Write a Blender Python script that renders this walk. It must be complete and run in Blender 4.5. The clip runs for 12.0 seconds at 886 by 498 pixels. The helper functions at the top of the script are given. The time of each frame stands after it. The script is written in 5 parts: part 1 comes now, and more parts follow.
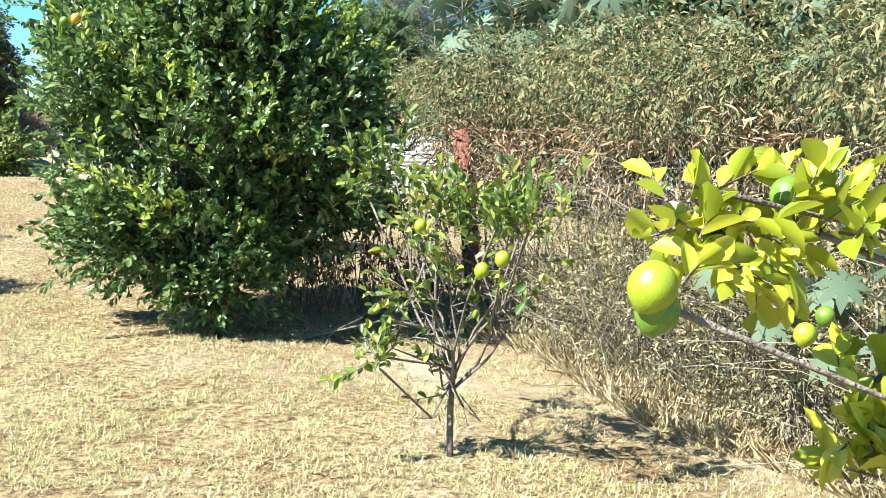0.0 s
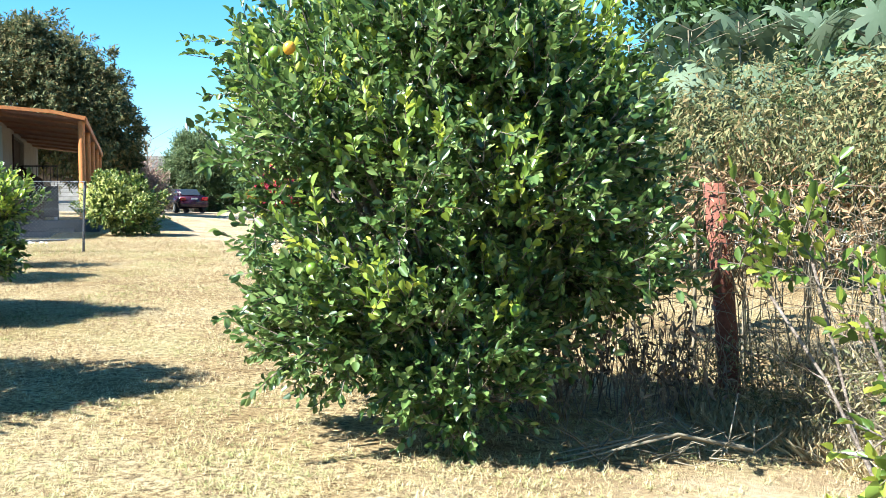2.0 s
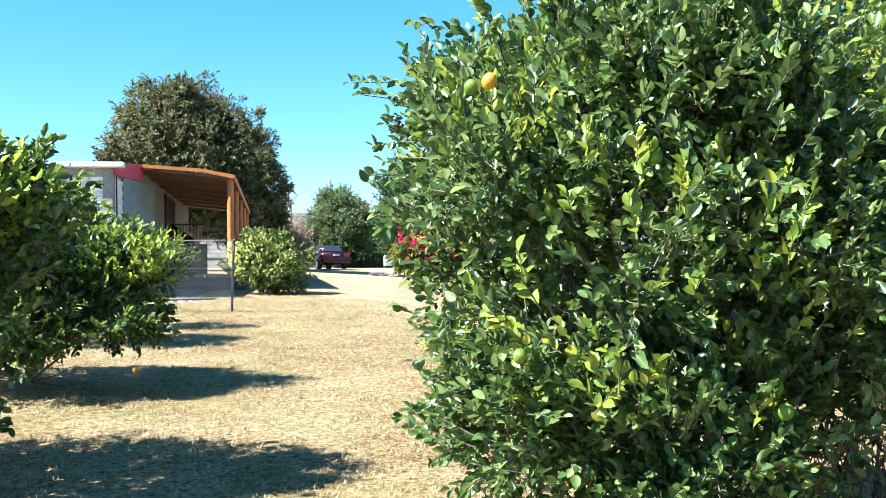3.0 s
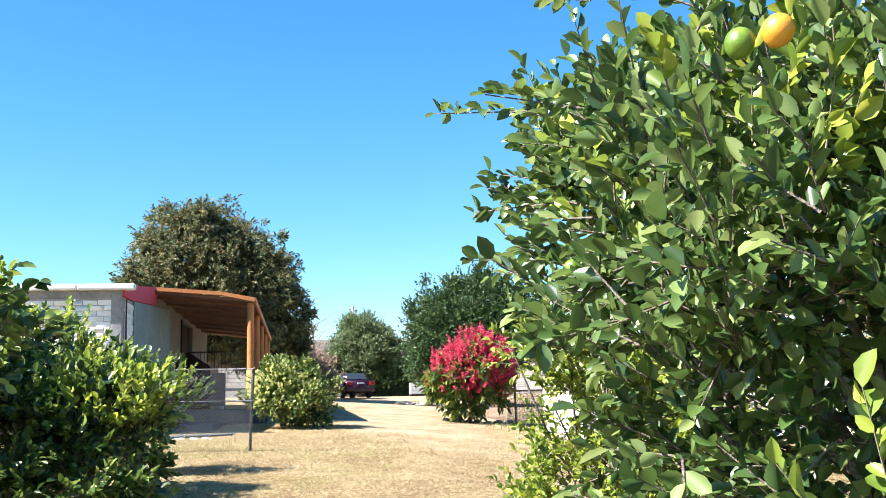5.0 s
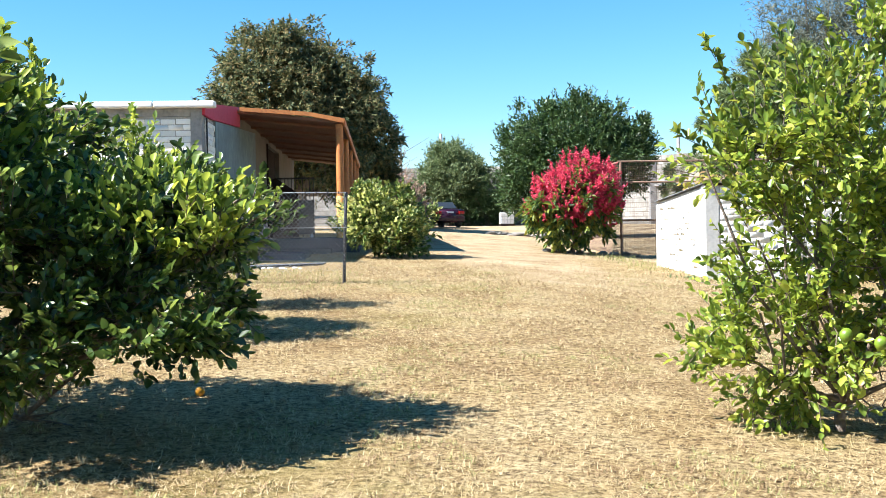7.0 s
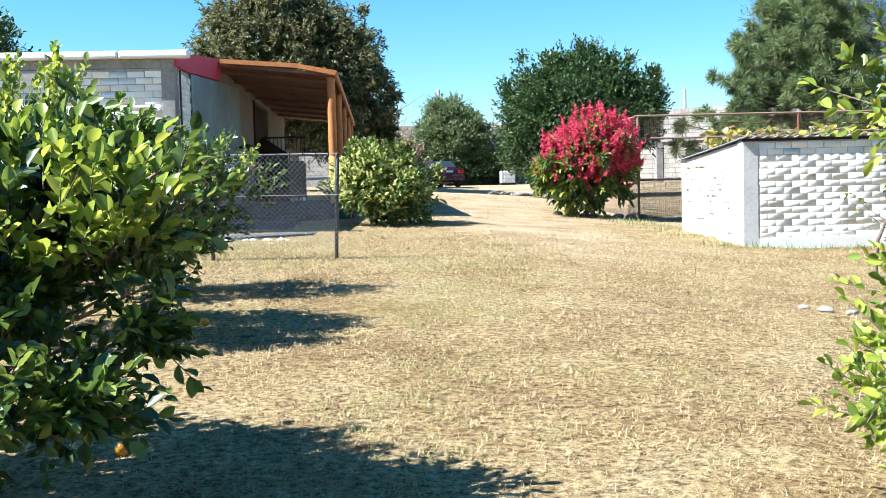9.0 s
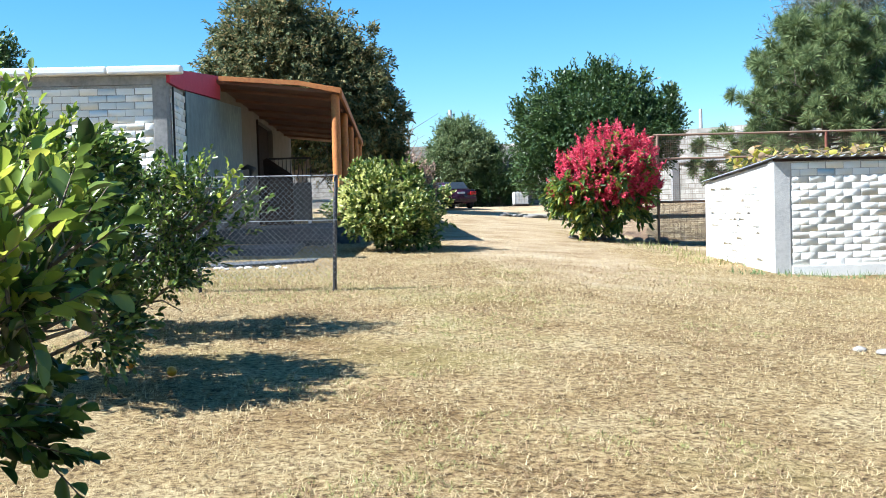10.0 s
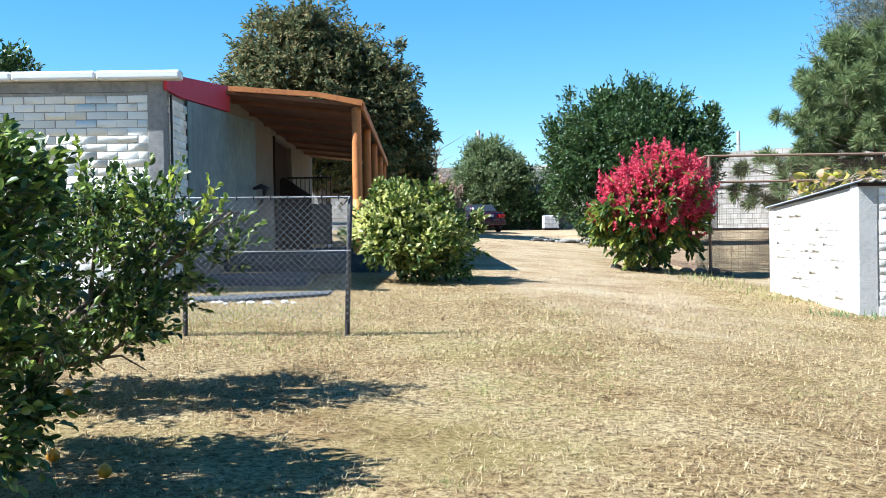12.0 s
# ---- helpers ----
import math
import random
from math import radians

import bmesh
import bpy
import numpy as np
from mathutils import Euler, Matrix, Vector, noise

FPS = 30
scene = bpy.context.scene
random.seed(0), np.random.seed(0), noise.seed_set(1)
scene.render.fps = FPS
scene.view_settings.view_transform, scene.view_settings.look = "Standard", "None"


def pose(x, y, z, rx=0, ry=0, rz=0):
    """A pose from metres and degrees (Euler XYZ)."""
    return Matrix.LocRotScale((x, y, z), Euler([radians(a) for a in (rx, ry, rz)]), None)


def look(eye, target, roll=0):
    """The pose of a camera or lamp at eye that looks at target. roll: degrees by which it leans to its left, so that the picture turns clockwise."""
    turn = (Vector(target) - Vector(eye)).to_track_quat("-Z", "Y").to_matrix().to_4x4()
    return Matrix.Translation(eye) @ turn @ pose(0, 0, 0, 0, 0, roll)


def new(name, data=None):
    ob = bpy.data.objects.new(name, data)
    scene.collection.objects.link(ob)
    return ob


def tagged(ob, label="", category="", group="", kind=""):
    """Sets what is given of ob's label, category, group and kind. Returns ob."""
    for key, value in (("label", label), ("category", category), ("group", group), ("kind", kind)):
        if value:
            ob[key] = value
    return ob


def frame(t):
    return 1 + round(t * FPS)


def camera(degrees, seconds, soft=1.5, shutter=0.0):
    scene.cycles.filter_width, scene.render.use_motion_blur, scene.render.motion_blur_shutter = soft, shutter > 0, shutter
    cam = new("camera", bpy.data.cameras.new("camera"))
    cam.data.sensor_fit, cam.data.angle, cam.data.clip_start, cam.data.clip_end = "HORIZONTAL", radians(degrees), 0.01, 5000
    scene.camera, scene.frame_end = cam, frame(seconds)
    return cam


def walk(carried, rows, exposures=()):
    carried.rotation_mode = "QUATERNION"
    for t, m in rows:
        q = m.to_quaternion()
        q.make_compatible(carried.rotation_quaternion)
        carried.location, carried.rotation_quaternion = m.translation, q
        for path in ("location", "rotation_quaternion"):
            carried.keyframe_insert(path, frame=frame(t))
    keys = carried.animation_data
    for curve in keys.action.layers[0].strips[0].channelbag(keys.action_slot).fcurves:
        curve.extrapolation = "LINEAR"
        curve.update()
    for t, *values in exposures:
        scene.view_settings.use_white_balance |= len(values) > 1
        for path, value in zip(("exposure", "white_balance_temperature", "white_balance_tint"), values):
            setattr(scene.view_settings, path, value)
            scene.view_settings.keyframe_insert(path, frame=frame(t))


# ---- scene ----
cam = camera(46.9, 12.0, soft=0.5)
METRES, EYE, TILT, LEAN, TURN = 12.5, 1.5, 0.0, 0.0, -22.3
ROWS = [
    (0.0, 0.0, 0.0, 0.0, -0.0, -4.75, 0.05),
    (0.5, -0.0197, 0.0293, 0.0005, 0.05, -4.56, 0.41),
    (1.0, -0.0389, 0.0649, 0.0018, -1.65, -1.77, 0.6),
    (1.5, -0.0638, 0.0981, 0.004, -1.57, -1.76, 0.46),
    (2.0, -0.0881, 0.1306, 0.0069, 5.5, -1.8, 0.77),
    (2.5, -0.1079, 0.1702, 0.012, 12.05, -0.71, 0.79),
    (3.0, -0.1278, 0.2072, 0.0132, 13.08, 1.36, 0.95),
    (3.5, -0.1458, 0.2484, 0.016, 13.39, 5.15, 1.27),
    (5.5, -0.2185, 0.4031, 0.0206, 14.39, 8.51, 1.46),
    (6.0, -0.2383, 0.4391, 0.0223, 14.67, 7.24, 1.35),
    (6.5, -0.2564, 0.4751, 0.0201, 18.19, 2.59, 0.97),
    (7.0, -0.2732, 0.5102, 0.0176, 18.96, -0.9, 1.04),
    (9.0, -0.3385, 0.6648, 0.0268, 18.75, -3.26, 1.54),
    (9.5, -0.3508, 0.7075, 0.0299, 19.72, -2.2, 1.47),
    (10.0, -0.3628, 0.7498, 0.0306, 19.46, -2.08, 1.6),
    (10.5, -0.375, 0.7922, 0.0332, 19.55, -1.63, 1.35),
    (11.0, -0.3908, 0.8287, 0.0357, 20.55, -1.17, 1.11),
    (11.5, -0.4066, 0.862, 0.0355, 20.91, -1.08, 1.01),
    (12.0, -0.4237, 0.8988, 0.0372, 20.89, -0.83, 0.98),
]
walk(cam, [(t, pose(0, 0, EYE, TILT, LEAN, TURN) @ pose(METRES * x, METRES * y, METRES * z, 90 + pitch, roll, yaw)) for t, x, y, z, yaw, pitch, roll in ROWS],
     exposures=[(0.0, 1.9, 6000, 5), (2.0, 2.02, 5930, 6), (3.5, 2.06, 5980, 10), (5.5, 1.87, 6320, 15), (7.0, 1.76, 6320, 12), (9.0, 1.74, 6000, 9), (10.0, 1.59, 5880, 9), (12.0, 1.54, 5820, 9)])

# ---- light ----
SUN_EL, SUN_AZ = radians(47), radians(194)      # azimuth of the sun seen from the ground, from +x towards +y
sun_dir = Vector((math.cos(SUN_EL) * math.cos(SUN_AZ), math.cos(SUN_EL) * math.sin(SUN_AZ), math.sin(SUN_EL)))
world = bpy.data.worlds.new("world")
scene.world = world
world.use_nodes = True
wn = world.node_tree
sky = wn.nodes.new("ShaderNodeTexSky")
sky.sky_type, sky.sun_disc = "NISHITA", False
sky.sun_elevation, sky.sun_rotation = SUN_EL, math.pi / 2 - SUN_AZ
sky.air_density, sky.dust_density, sky.ozone_density, sky.altitude = 1.25, 0.0, 6.0, 1500
deep = wn.nodes.new("ShaderNodeHueSaturation")
deep.inputs["Saturation"].default_value, deep.inputs["Hue"].default_value = 1.22, 0.49
wn.links.new(sky.outputs[0], deep.inputs["Color"])
wn.links.new(deep.outputs[0], wn.nodes["Background"].inputs[0])
wn.nodes["Background"].inputs[1].default_value = 0.064
sun = new("sun", bpy.data.lights.new("sun", "SUN"))
sun.data.energy, sun.data.angle, sun.data.color = 5.0, radians(0.53), (1.0, 0.97, 0.91)
sun.matrix_world = look(sun_dir * 50, (0, 0, 0))

# ---- materials ----
def material(name, colours, rough=0.8, scale=8.0, bump=0.3, bump_scale=60.0, metal=0.0, translucent=0.0, island=False, fine=40.0, spec=0.5, per_object=False):
    """Noise-mixed colours at two scales with a fine relief."""
    m = bpy.data.materials.new(name)
    m.use_nodes = True
    nt, L = m.node_tree, m.node_tree.links
    b = nt.nodes["Principled BSDF"]
    geo = nt.nodes.new("ShaderNodeNewGeometry")
    co = nt.nodes.new("ShaderNodeTexCoord")
    n1 = nt.nodes.new("ShaderNodeTexNoise")
    n1.inputs["Scale"].default_value, n1.inputs["Detail"].default_value = scale, 6
    n2 = nt.nodes.new("ShaderNodeTexNoise")
    n2.inputs["Scale"].default_value, n2.inputs["Detail"].default_value = fine, 4
    for n in (n1, n2):
        L.new(geo.outputs["Position"], n.inputs["Vector"])
    ramp = nt.nodes.new("ShaderNodeValToRGB")
    e = ramp.color_ramp.elements
    lo, hi = (0.0, 1.0) if (island or per_object) else (0.3, 0.7)
    e[0].position, e[0].color = lo, (*colours[0], 1)
    e[1].position, e[1].color = hi, (*colours[-1], 1)
    for k, c in enumerate(colours[1:-1], 1):
        e.new(lo + (hi - lo) * k / (len(colours) - 1)).color = (*c, 1)
    mix = nt.nodes.new("ShaderNodeMath")
    mix.operation = "MULTIPLY_ADD"
    L.new(n2.outputs["Fac"], mix.inputs[0])
    mix.inputs[1].default_value = 0.5
    sub = nt.nodes.new("ShaderNodeMath")
    sub.operation = "MULTIPLY"
    sub.inputs[1].default_value = 0.5
    if island:
        mix.inputs[1].default_value = 0.15
        L.new(geo.outputs["Random Per Island"], sub.inputs[0])
        sub.inputs[1].default_value = 0.85
    elif per_object:
        mix.inputs[1].default_value = 0.3
        info = nt.nodes.new("ShaderNodeObjectInfo")
        L.new(info.outputs["Random"], sub.inputs[0])
        sub.inputs[1].default_value = 0.7
    else:
        L.new(n1.outputs["Fac"], sub.inputs[0])
    L.new(sub.outputs[0], mix.inputs[2])
    L.new(mix.outputs[0], ramp.inputs[0])
    L.new(ramp.outputs[0], b.inputs["Base Color"])
    b.inputs["Roughness"].default_value, b.inputs["Metallic"].default_value = rough, metal
    b.inputs["Specular IOR Level"].default_value = spec
    if bump:
        n3 = nt.nodes.new("ShaderNodeTexNoise")
        n3.inputs["Scale"].default_value, n3.inputs["Detail"].default_value = bump_scale, 5
        L.new(geo.outputs["Position"], n3.inputs["Vector"])
        bp = nt.nodes.new("ShaderNodeBump")
        bp.inputs["Strength"].default_value, bp.inputs["Distance"].default_value = bump, 0.02
        L.new(n3.outputs["Fac"], bp.inputs["Height"])
        L.new(bp.outputs[0], b.inputs["Normal"])
    if translucent:
        tr = nt.nodes.new("ShaderNodeBsdfTranslucent")
        hue = nt.nodes.new("ShaderNodeHueSaturation")
        hue.inputs["Value"].default_value = 1.9
        hue.inputs["Hue"].default_value = 0.485
        L.new(ramp.outputs[0], hue.inputs["Color"])
        L.new(hue.outputs[0], tr.inputs["Color"])
        mx = nt.nodes.new("ShaderNodeMixShader")
        mx.inputs[0].default_value = translucent
        L.new(b.outputs[0], mx.inputs[1])
        L.new(tr.outputs[0], mx.inputs[2])
        L.new(mx.outputs[0], nt.nodes["Material Output"].inputs["Surface"])
    return m


leaf_lime = material("leaf_lime", [(0.012, 0.034, 0.009), (0.055, 0.106, 0.025), (0.115, 0.182, 0.045), (0.27, 0.335, 0.12)], 0.36, spec=0.6, translucent=0.27, island=True, bump=0)
leaf_orange = material("leaf_orange", [(0.01, 0.027, 0.007), (0.04, 0.08, 0.016), (0.09, 0.15, 0.028), (0.24, 0.31, 0.065)], 0.36, spec=0.6, translucent=0.26, island=True, bump=0)
leaf_young = material("leaf_young", [(0.07, 0.12, 0.018), (0.15, 0.22, 0.03), (0.26, 0.33, 0.045), (0.42, 0.44, 0.07)], 0.38, translucent=0.3, island=True, bump=0)
leaf_yellow = material("leaf_yellow", [(0.15, 0.19, 0.012), (0.3, 0.33, 0.02), (0.46, 0.44, 0.04)], 0.35, translucent=0.3, island=True, bump=0)
leaf_sapling = material("leaf_sapling", [(0.035, 0.07, 0.012), (0.075, 0.125, 0.02), (0.16, 0.21, 0.03), (0.38, 0.4, 0.05)], 0.38, translucent=0.26, island=True, bump=0)
leaf_olive = material("leaf_olive", [(0.04, 0.048, 0.018), (0.1, 0.115, 0.042), (0.185, 0.175, 0.072), (0.33, 0.22, 0.1)], 0.7, spec=0.3, translucent=0.2, island=True, bump=0)
leaf_dark = material("leaf_dark", [(0.012, 0.035, 0.01), (0.035, 0.075, 0.02), (0.075, 0.125, 0.035)], 0.5, translucent=0.15, island=True, bump=0)
leaf_big = material("leaf_big", [(0.03, 0.048, 0.025), (0.075, 0.1, 0.048), (0.155, 0.16, 0.068), (0.26, 0.19, 0.09)], 0.8, spec=0.2, translucent=0.18, island=True, bump=0)
leaf_variegated = material("leaf_variegated", [(0.025, 0.06, 0.012), (0.065, 0.115, 0.02), (0.19, 0.23, 0.04), (0.52, 0.52, 0.2)], 0.45, translucent=0.2, island=True, bump=0)
leaf_bush = material("leaf_bush", [(0.025, 0.06, 0.015), (0.06, 0.115, 0.025), (0.13, 0.19, 0.03), (0.34, 0.32, 0.05)], 0.45, translucent=0.25, island=True, bump=0)
dry_shrub_leaf = material("dry_shrub_leaf", [(0.15, 0.095, 0.075), (0.28, 0.18, 0.14), (0.4, 0.27, 0.21), (0.22, 0.2, 0.1)], 0.7, translucent=0.2, island=True, bump=0)
vine_leaf = material("vine_leaf", [(0.22, 0.2, 0.04), (0.42, 0.4, 0.06), (0.32, 0.22, 0.1), (0.4, 0.3, 0.2)], 0.6, translucent=0.25, island=True, bump=0)
weed_green = material("weed_green", [(0.06, 0.12, 0.04), (0.12, 0.2, 0.07), (0.2, 0.26, 0.12)], 0.6, translucent=0.2, island=True, bump=0)
leaf_cream = material("leaf_cream", [(0.42, 0.46, 0.1), (0.6, 0.61, 0.22), (0.74, 0.73, 0.4)], 0.5, translucent=0.2, island=True, bump=0)
leaf_grove = material("leaf_grove", [(0.045, 0.08, 0.03), (0.11, 0.16, 0.065), (0.2, 0.24, 0.11)], 0.6, translucent=0.2, island=True, bump=0)
leaf_castor = material("leaf_castor", [(0.055, 0.085, 0.045), (0.1, 0.138, 0.076), (0.15, 0.19, 0.118)], 0.65, spec=0.3, translucent=0.2, island=True, bump=0)
leaf_pine = material("leaf_pine", [(0.06, 0.095, 0.04), (0.12, 0.165, 0.065), (0.21, 0.25, 0.11)], 0.7, spec=0.2, translucent=0.15, island=True, bump=0)
leaf_grey = material("leaf_grey", [(0.06, 0.075, 0.055), (0.1, 0.115, 0.08), (0.15, 0.15, 0.11)], 0.7, translucent=0.1, island=True, bump=0)
petal_red = material("petal_red", [(0.38, 0.02, 0.045), (0.54, 0.045, 0.085), (0.68, 0.11, 0.15)], 0.55, translucent=0.2, island=True, bump=0)
dry_leaf = material("dry_leaf", [(0.1, 0.065, 0.035), (0.24, 0.165, 0.085), (0.38, 0.285, 0.16), (0.4, 0.2, 0.08)], 0.8, translucent=0.15, island=True, bump=0)
straw = material("straw", [(0.2, 0.14, 0.065), (0.36, 0.275, 0.14), (0.47, 0.38, 0.205), (0.56, 0.47, 0.28)], 0.75, translucent=0.12, island=True, bump=0)
grass_brown = material("grass_brown", [(0.14, 0.085, 0.045), (0.24, 0.155, 0.08), (0.36, 0.25, 0.13)], 0.8, translucent=0.1, island=True, bump=0)
grass_pale = material("grass_pale", [(0.28, 0.28, 0.1), (0.43, 0.41, 0.17), (0.55, 0.52, 0.26)], 0.75, translucent=0.15, island=True, bump=0)
grass_green = material("grass_green", [(0.14, 0.17, 0.05), (0.24, 0.25, 0.08), (0.4, 0.36, 0.14)], 0.7, translucent=0.15, island=True, bump=0)
bark = material("bark", [(0.09, 0.065, 0.045), (0.17, 0.13, 0.1), (0.26, 0.22, 0.18)], 0.9, scale=14, bump=0.7, bump_scale=90)
twig_grey = material("twig_grey", [(0.09, 0.072, 0.045), (0.18, 0.148, 0.095), (0.32, 0.27, 0.19)], 0.85, island=True, bump=0)
lime_skin = material("lime_skin", [(0.07, 0.14, 0.012), (0.12, 0.2, 0.018), (0.2, 0.27, 0.025)], 0.35, scale=10, bump=0.15, bump_scale=350)
lemon_skin = material("lemon_skin", [(0.2, 0.26, 0.01), (0.3, 0.34, 0.015)], 0.35, scale=12, bump=0.15, bump_scale=350)
orange_skin = material("orange_skin", [(0.6, 0.24, 0.02), (0.68, 0.36, 0.03)], 0.38, scale=12, bump=0.15, bump_scale=350)
white_brick = material("white_brick", [(0.66, 0.64, 0.57), (0.8, 0.79, 0.74), (0.86, 0.85, 0.81)], 0.9, bump=0.35, bump_scale=45, per_object=True, fine=25)
mortar_white = material("mortar_white", [(0.36, 0.345, 0.32), (0.56, 0.54, 0.51)], 0.95, scale=5, bump=0.7, bump_scale=60)
mortar = material("mortar", [(0.24, 0.23, 0.2), (0.42, 0.4, 0.36)], 0.95, scale=5, bump=0.7, bump_scale=60)
concrete_pale = material("concrete_pale", [(0.4, 0.4, 0.39), (0.52, 0.51, 0.49), (0.6, 0.59, 0.57)], 0.92, scale=2.5, bump=0.4, bump_scale=50, fine=18)
concrete = material("concrete", [(0.16, 0.16, 0.16), (0.25, 0.245, 0.24), (0.33, 0.32, 0.3)], 0.92, scale=2.5, bump=0.4, bump_scale=50, fine=18)
# darkened, bluish copy of the concrete: the house's shade is in the colour
shaded_concrete = material("shaded_concrete", [(0.024, 0.031, 0.041), (0.045, 0.055, 0.067), (0.085, 0.096, 0.11)], 0.9, scale=1.8, bump=0.3, bump_scale=40, fine=14)
plaster_white = material("plaster_white", [(0.7, 0.69, 0.66), (0.8, 0.79, 0.76)], 0.9, scale=3, bump=0.35, bump_scale=50)
plaster_grey = material("plaster_grey", [(0.15, 0.128, 0.105), (0.2, 0.175, 0.145), (0.25, 0.22, 0.185)], 0.92, scale=2, bump=0.3, bump_scale=40)
red_paint = material("red_paint", [(0.4, 0.02, 0.05), (0.52, 0.04, 0.08)], 0.7, scale=4, bump=0.2)
orange_paint = material("orange_paint", [(0.33, 0.1, 0.025), (0.47, 0.165, 0.04), (0.54, 0.21, 0.05)], 0.65, scale=5, bump=0.2, fine=22)
# lighter copy of the orange paint, for where sun falls on the pillars
orange_sunlit = material("orange_sunlit", [(0.6, 0.26, 0.05), (0.68, 0.32, 0.07)], 0.6, scale=5, bump=0.15)
roof_wood = material("roof_wood", [(0.16, 0.07, 0.04), (0.25, 0.12, 0.07)], 0.85, scale=4, bump=0.3)
sheet_metal = material("sheet_metal", [(0.075, 0.125, 0.145), (0.13, 0.2, 0.215), (0.22, 0.3, 0.305)], 0.5, scale=1.6, bump=0.1, bump_scale=9, fine=6)
galvanised = material("galvanised", [(0.36, 0.37, 0.38), (0.5, 0.51, 0.52)], 0.5, metal=0.35, scale=12, bump=0.1)
white_pvc = material("white_pvc", [(0.75, 0.75, 0.74), (0.82, 0.82, 0.81)], 0.4, scale=3, bump=0.05)
black_iron = material("black_iron", [(0.015, 0.014, 0.016), (0.04, 0.035, 0.035)], 0.5, scale=12, bump=0.1)
dark_wood = material("dark_wood", [(0.022, 0.014, 0.012), (0.05, 0.03, 0.024)], 0.85, scale=6, bump=0.2, spec=0.2)
rust = material("rust", [(0.1, 0.03, 0.02), (0.18, 0.058, 0.034), (0.24, 0.09, 0.055)], 0.85, scale=9, bump=0.4)
mesh_brown = material("mesh_brown", [(0.16, 0.1, 0.07), (0.26, 0.17, 0.12)], 0.85, island=True, bump=0)
stone = material("stone", [(0.17, 0.16, 0.145), (0.33, 0.31, 0.28)], 0.9, scale=8, bump=0.6)
car_paint = material("car_paint", [(0.022, 0.004, 0.012), (0.03, 0.006, 0.016)], 0.25, scale=2, bump=0)
car_glass = material("car_glass", [(0.02, 0.025, 0.03), (0.03, 0.035, 0.04)], 0.06, scale=2, bump=0)
rubber = material("rubber", [(0.02, 0.02, 0.02), (0.035, 0.035, 0.035)], 0.85, scale=9, bump=0.2)
tail_red = material("tail_red", [(0.35, 0.01, 0.01), (0.4, 0.02, 0.02)], 0.2, scale=9, bump=0)
white_plastic = material("white_plastic", [(0.72, 0.73, 0.72), (0.8, 0.8, 0.79)], 0.5, scale=3, bump=0.05)

# old block wall: courses of blocks, washed and stained
def block_wall_material():
    m = material("far_wall", [(0.2, 0.185, 0.165), (0.32, 0.305, 0.28), (0.44, 0.425, 0.39)], 0.95, scale=0.6, bump=0.5, bump_scale=6, fine=2.5)
    nt, L = m.node_tree, m.node_tree.links
    b = nt.nodes["Principled BSDF"]
    base = b.inputs["Base Color"].links[0].from_socket
    sep, com = nt.nodes.new("ShaderNodeSeparateXYZ"), nt.nodes.new("ShaderNodeCombineXYZ")
    L.new(nt.nodes.new("ShaderNodeNewGeometry").outputs["Position"], sep.inputs[0])
    run = nt.nodes.new("ShaderNodeMath")
    run.operation = "SUBTRACT"
    L.new(sep.outputs[0], run.inputs[0])
    L.new(sep.outputs[1], run.inputs[1])
    L.new(run.outputs[0], com.inputs[0])
    L.new(sep.outputs[2], com.inputs[1])
    bk = nt.nodes.new("ShaderNodeTexBrick")
    bk.inputs["Scale"].default_value, bk.inputs["Brick Width"].default_value, bk.inputs["Row Height"].default_value = 1.0, 0.6, 0.28
    bk.inputs["Mortar Size"].default_value = 0.025
    bk.inputs["Color1"].default_value, bk.inputs["Color2"].default_value, bk.inputs["Mortar"].default_value = (1, 1, 1, 1), (0.72, 0.72, 0.7, 1), (0.5, 0.48, 0.45, 1)
    L.new(com.outputs[0], bk.inputs["Vector"])
    x = nt.nodes.new("ShaderNodeMix")
    x.data_type, x.blend_type = "RGBA", "MULTIPLY"
    x.inputs[0].default_value = 1.0
    L.new(base, x.inputs[6])
    L.new(bk.outputs["Color"], x.inputs[7])
    L.new(x.outputs[2], b.inputs["Base Color"])
    return m


far_wall = block_wall_material()

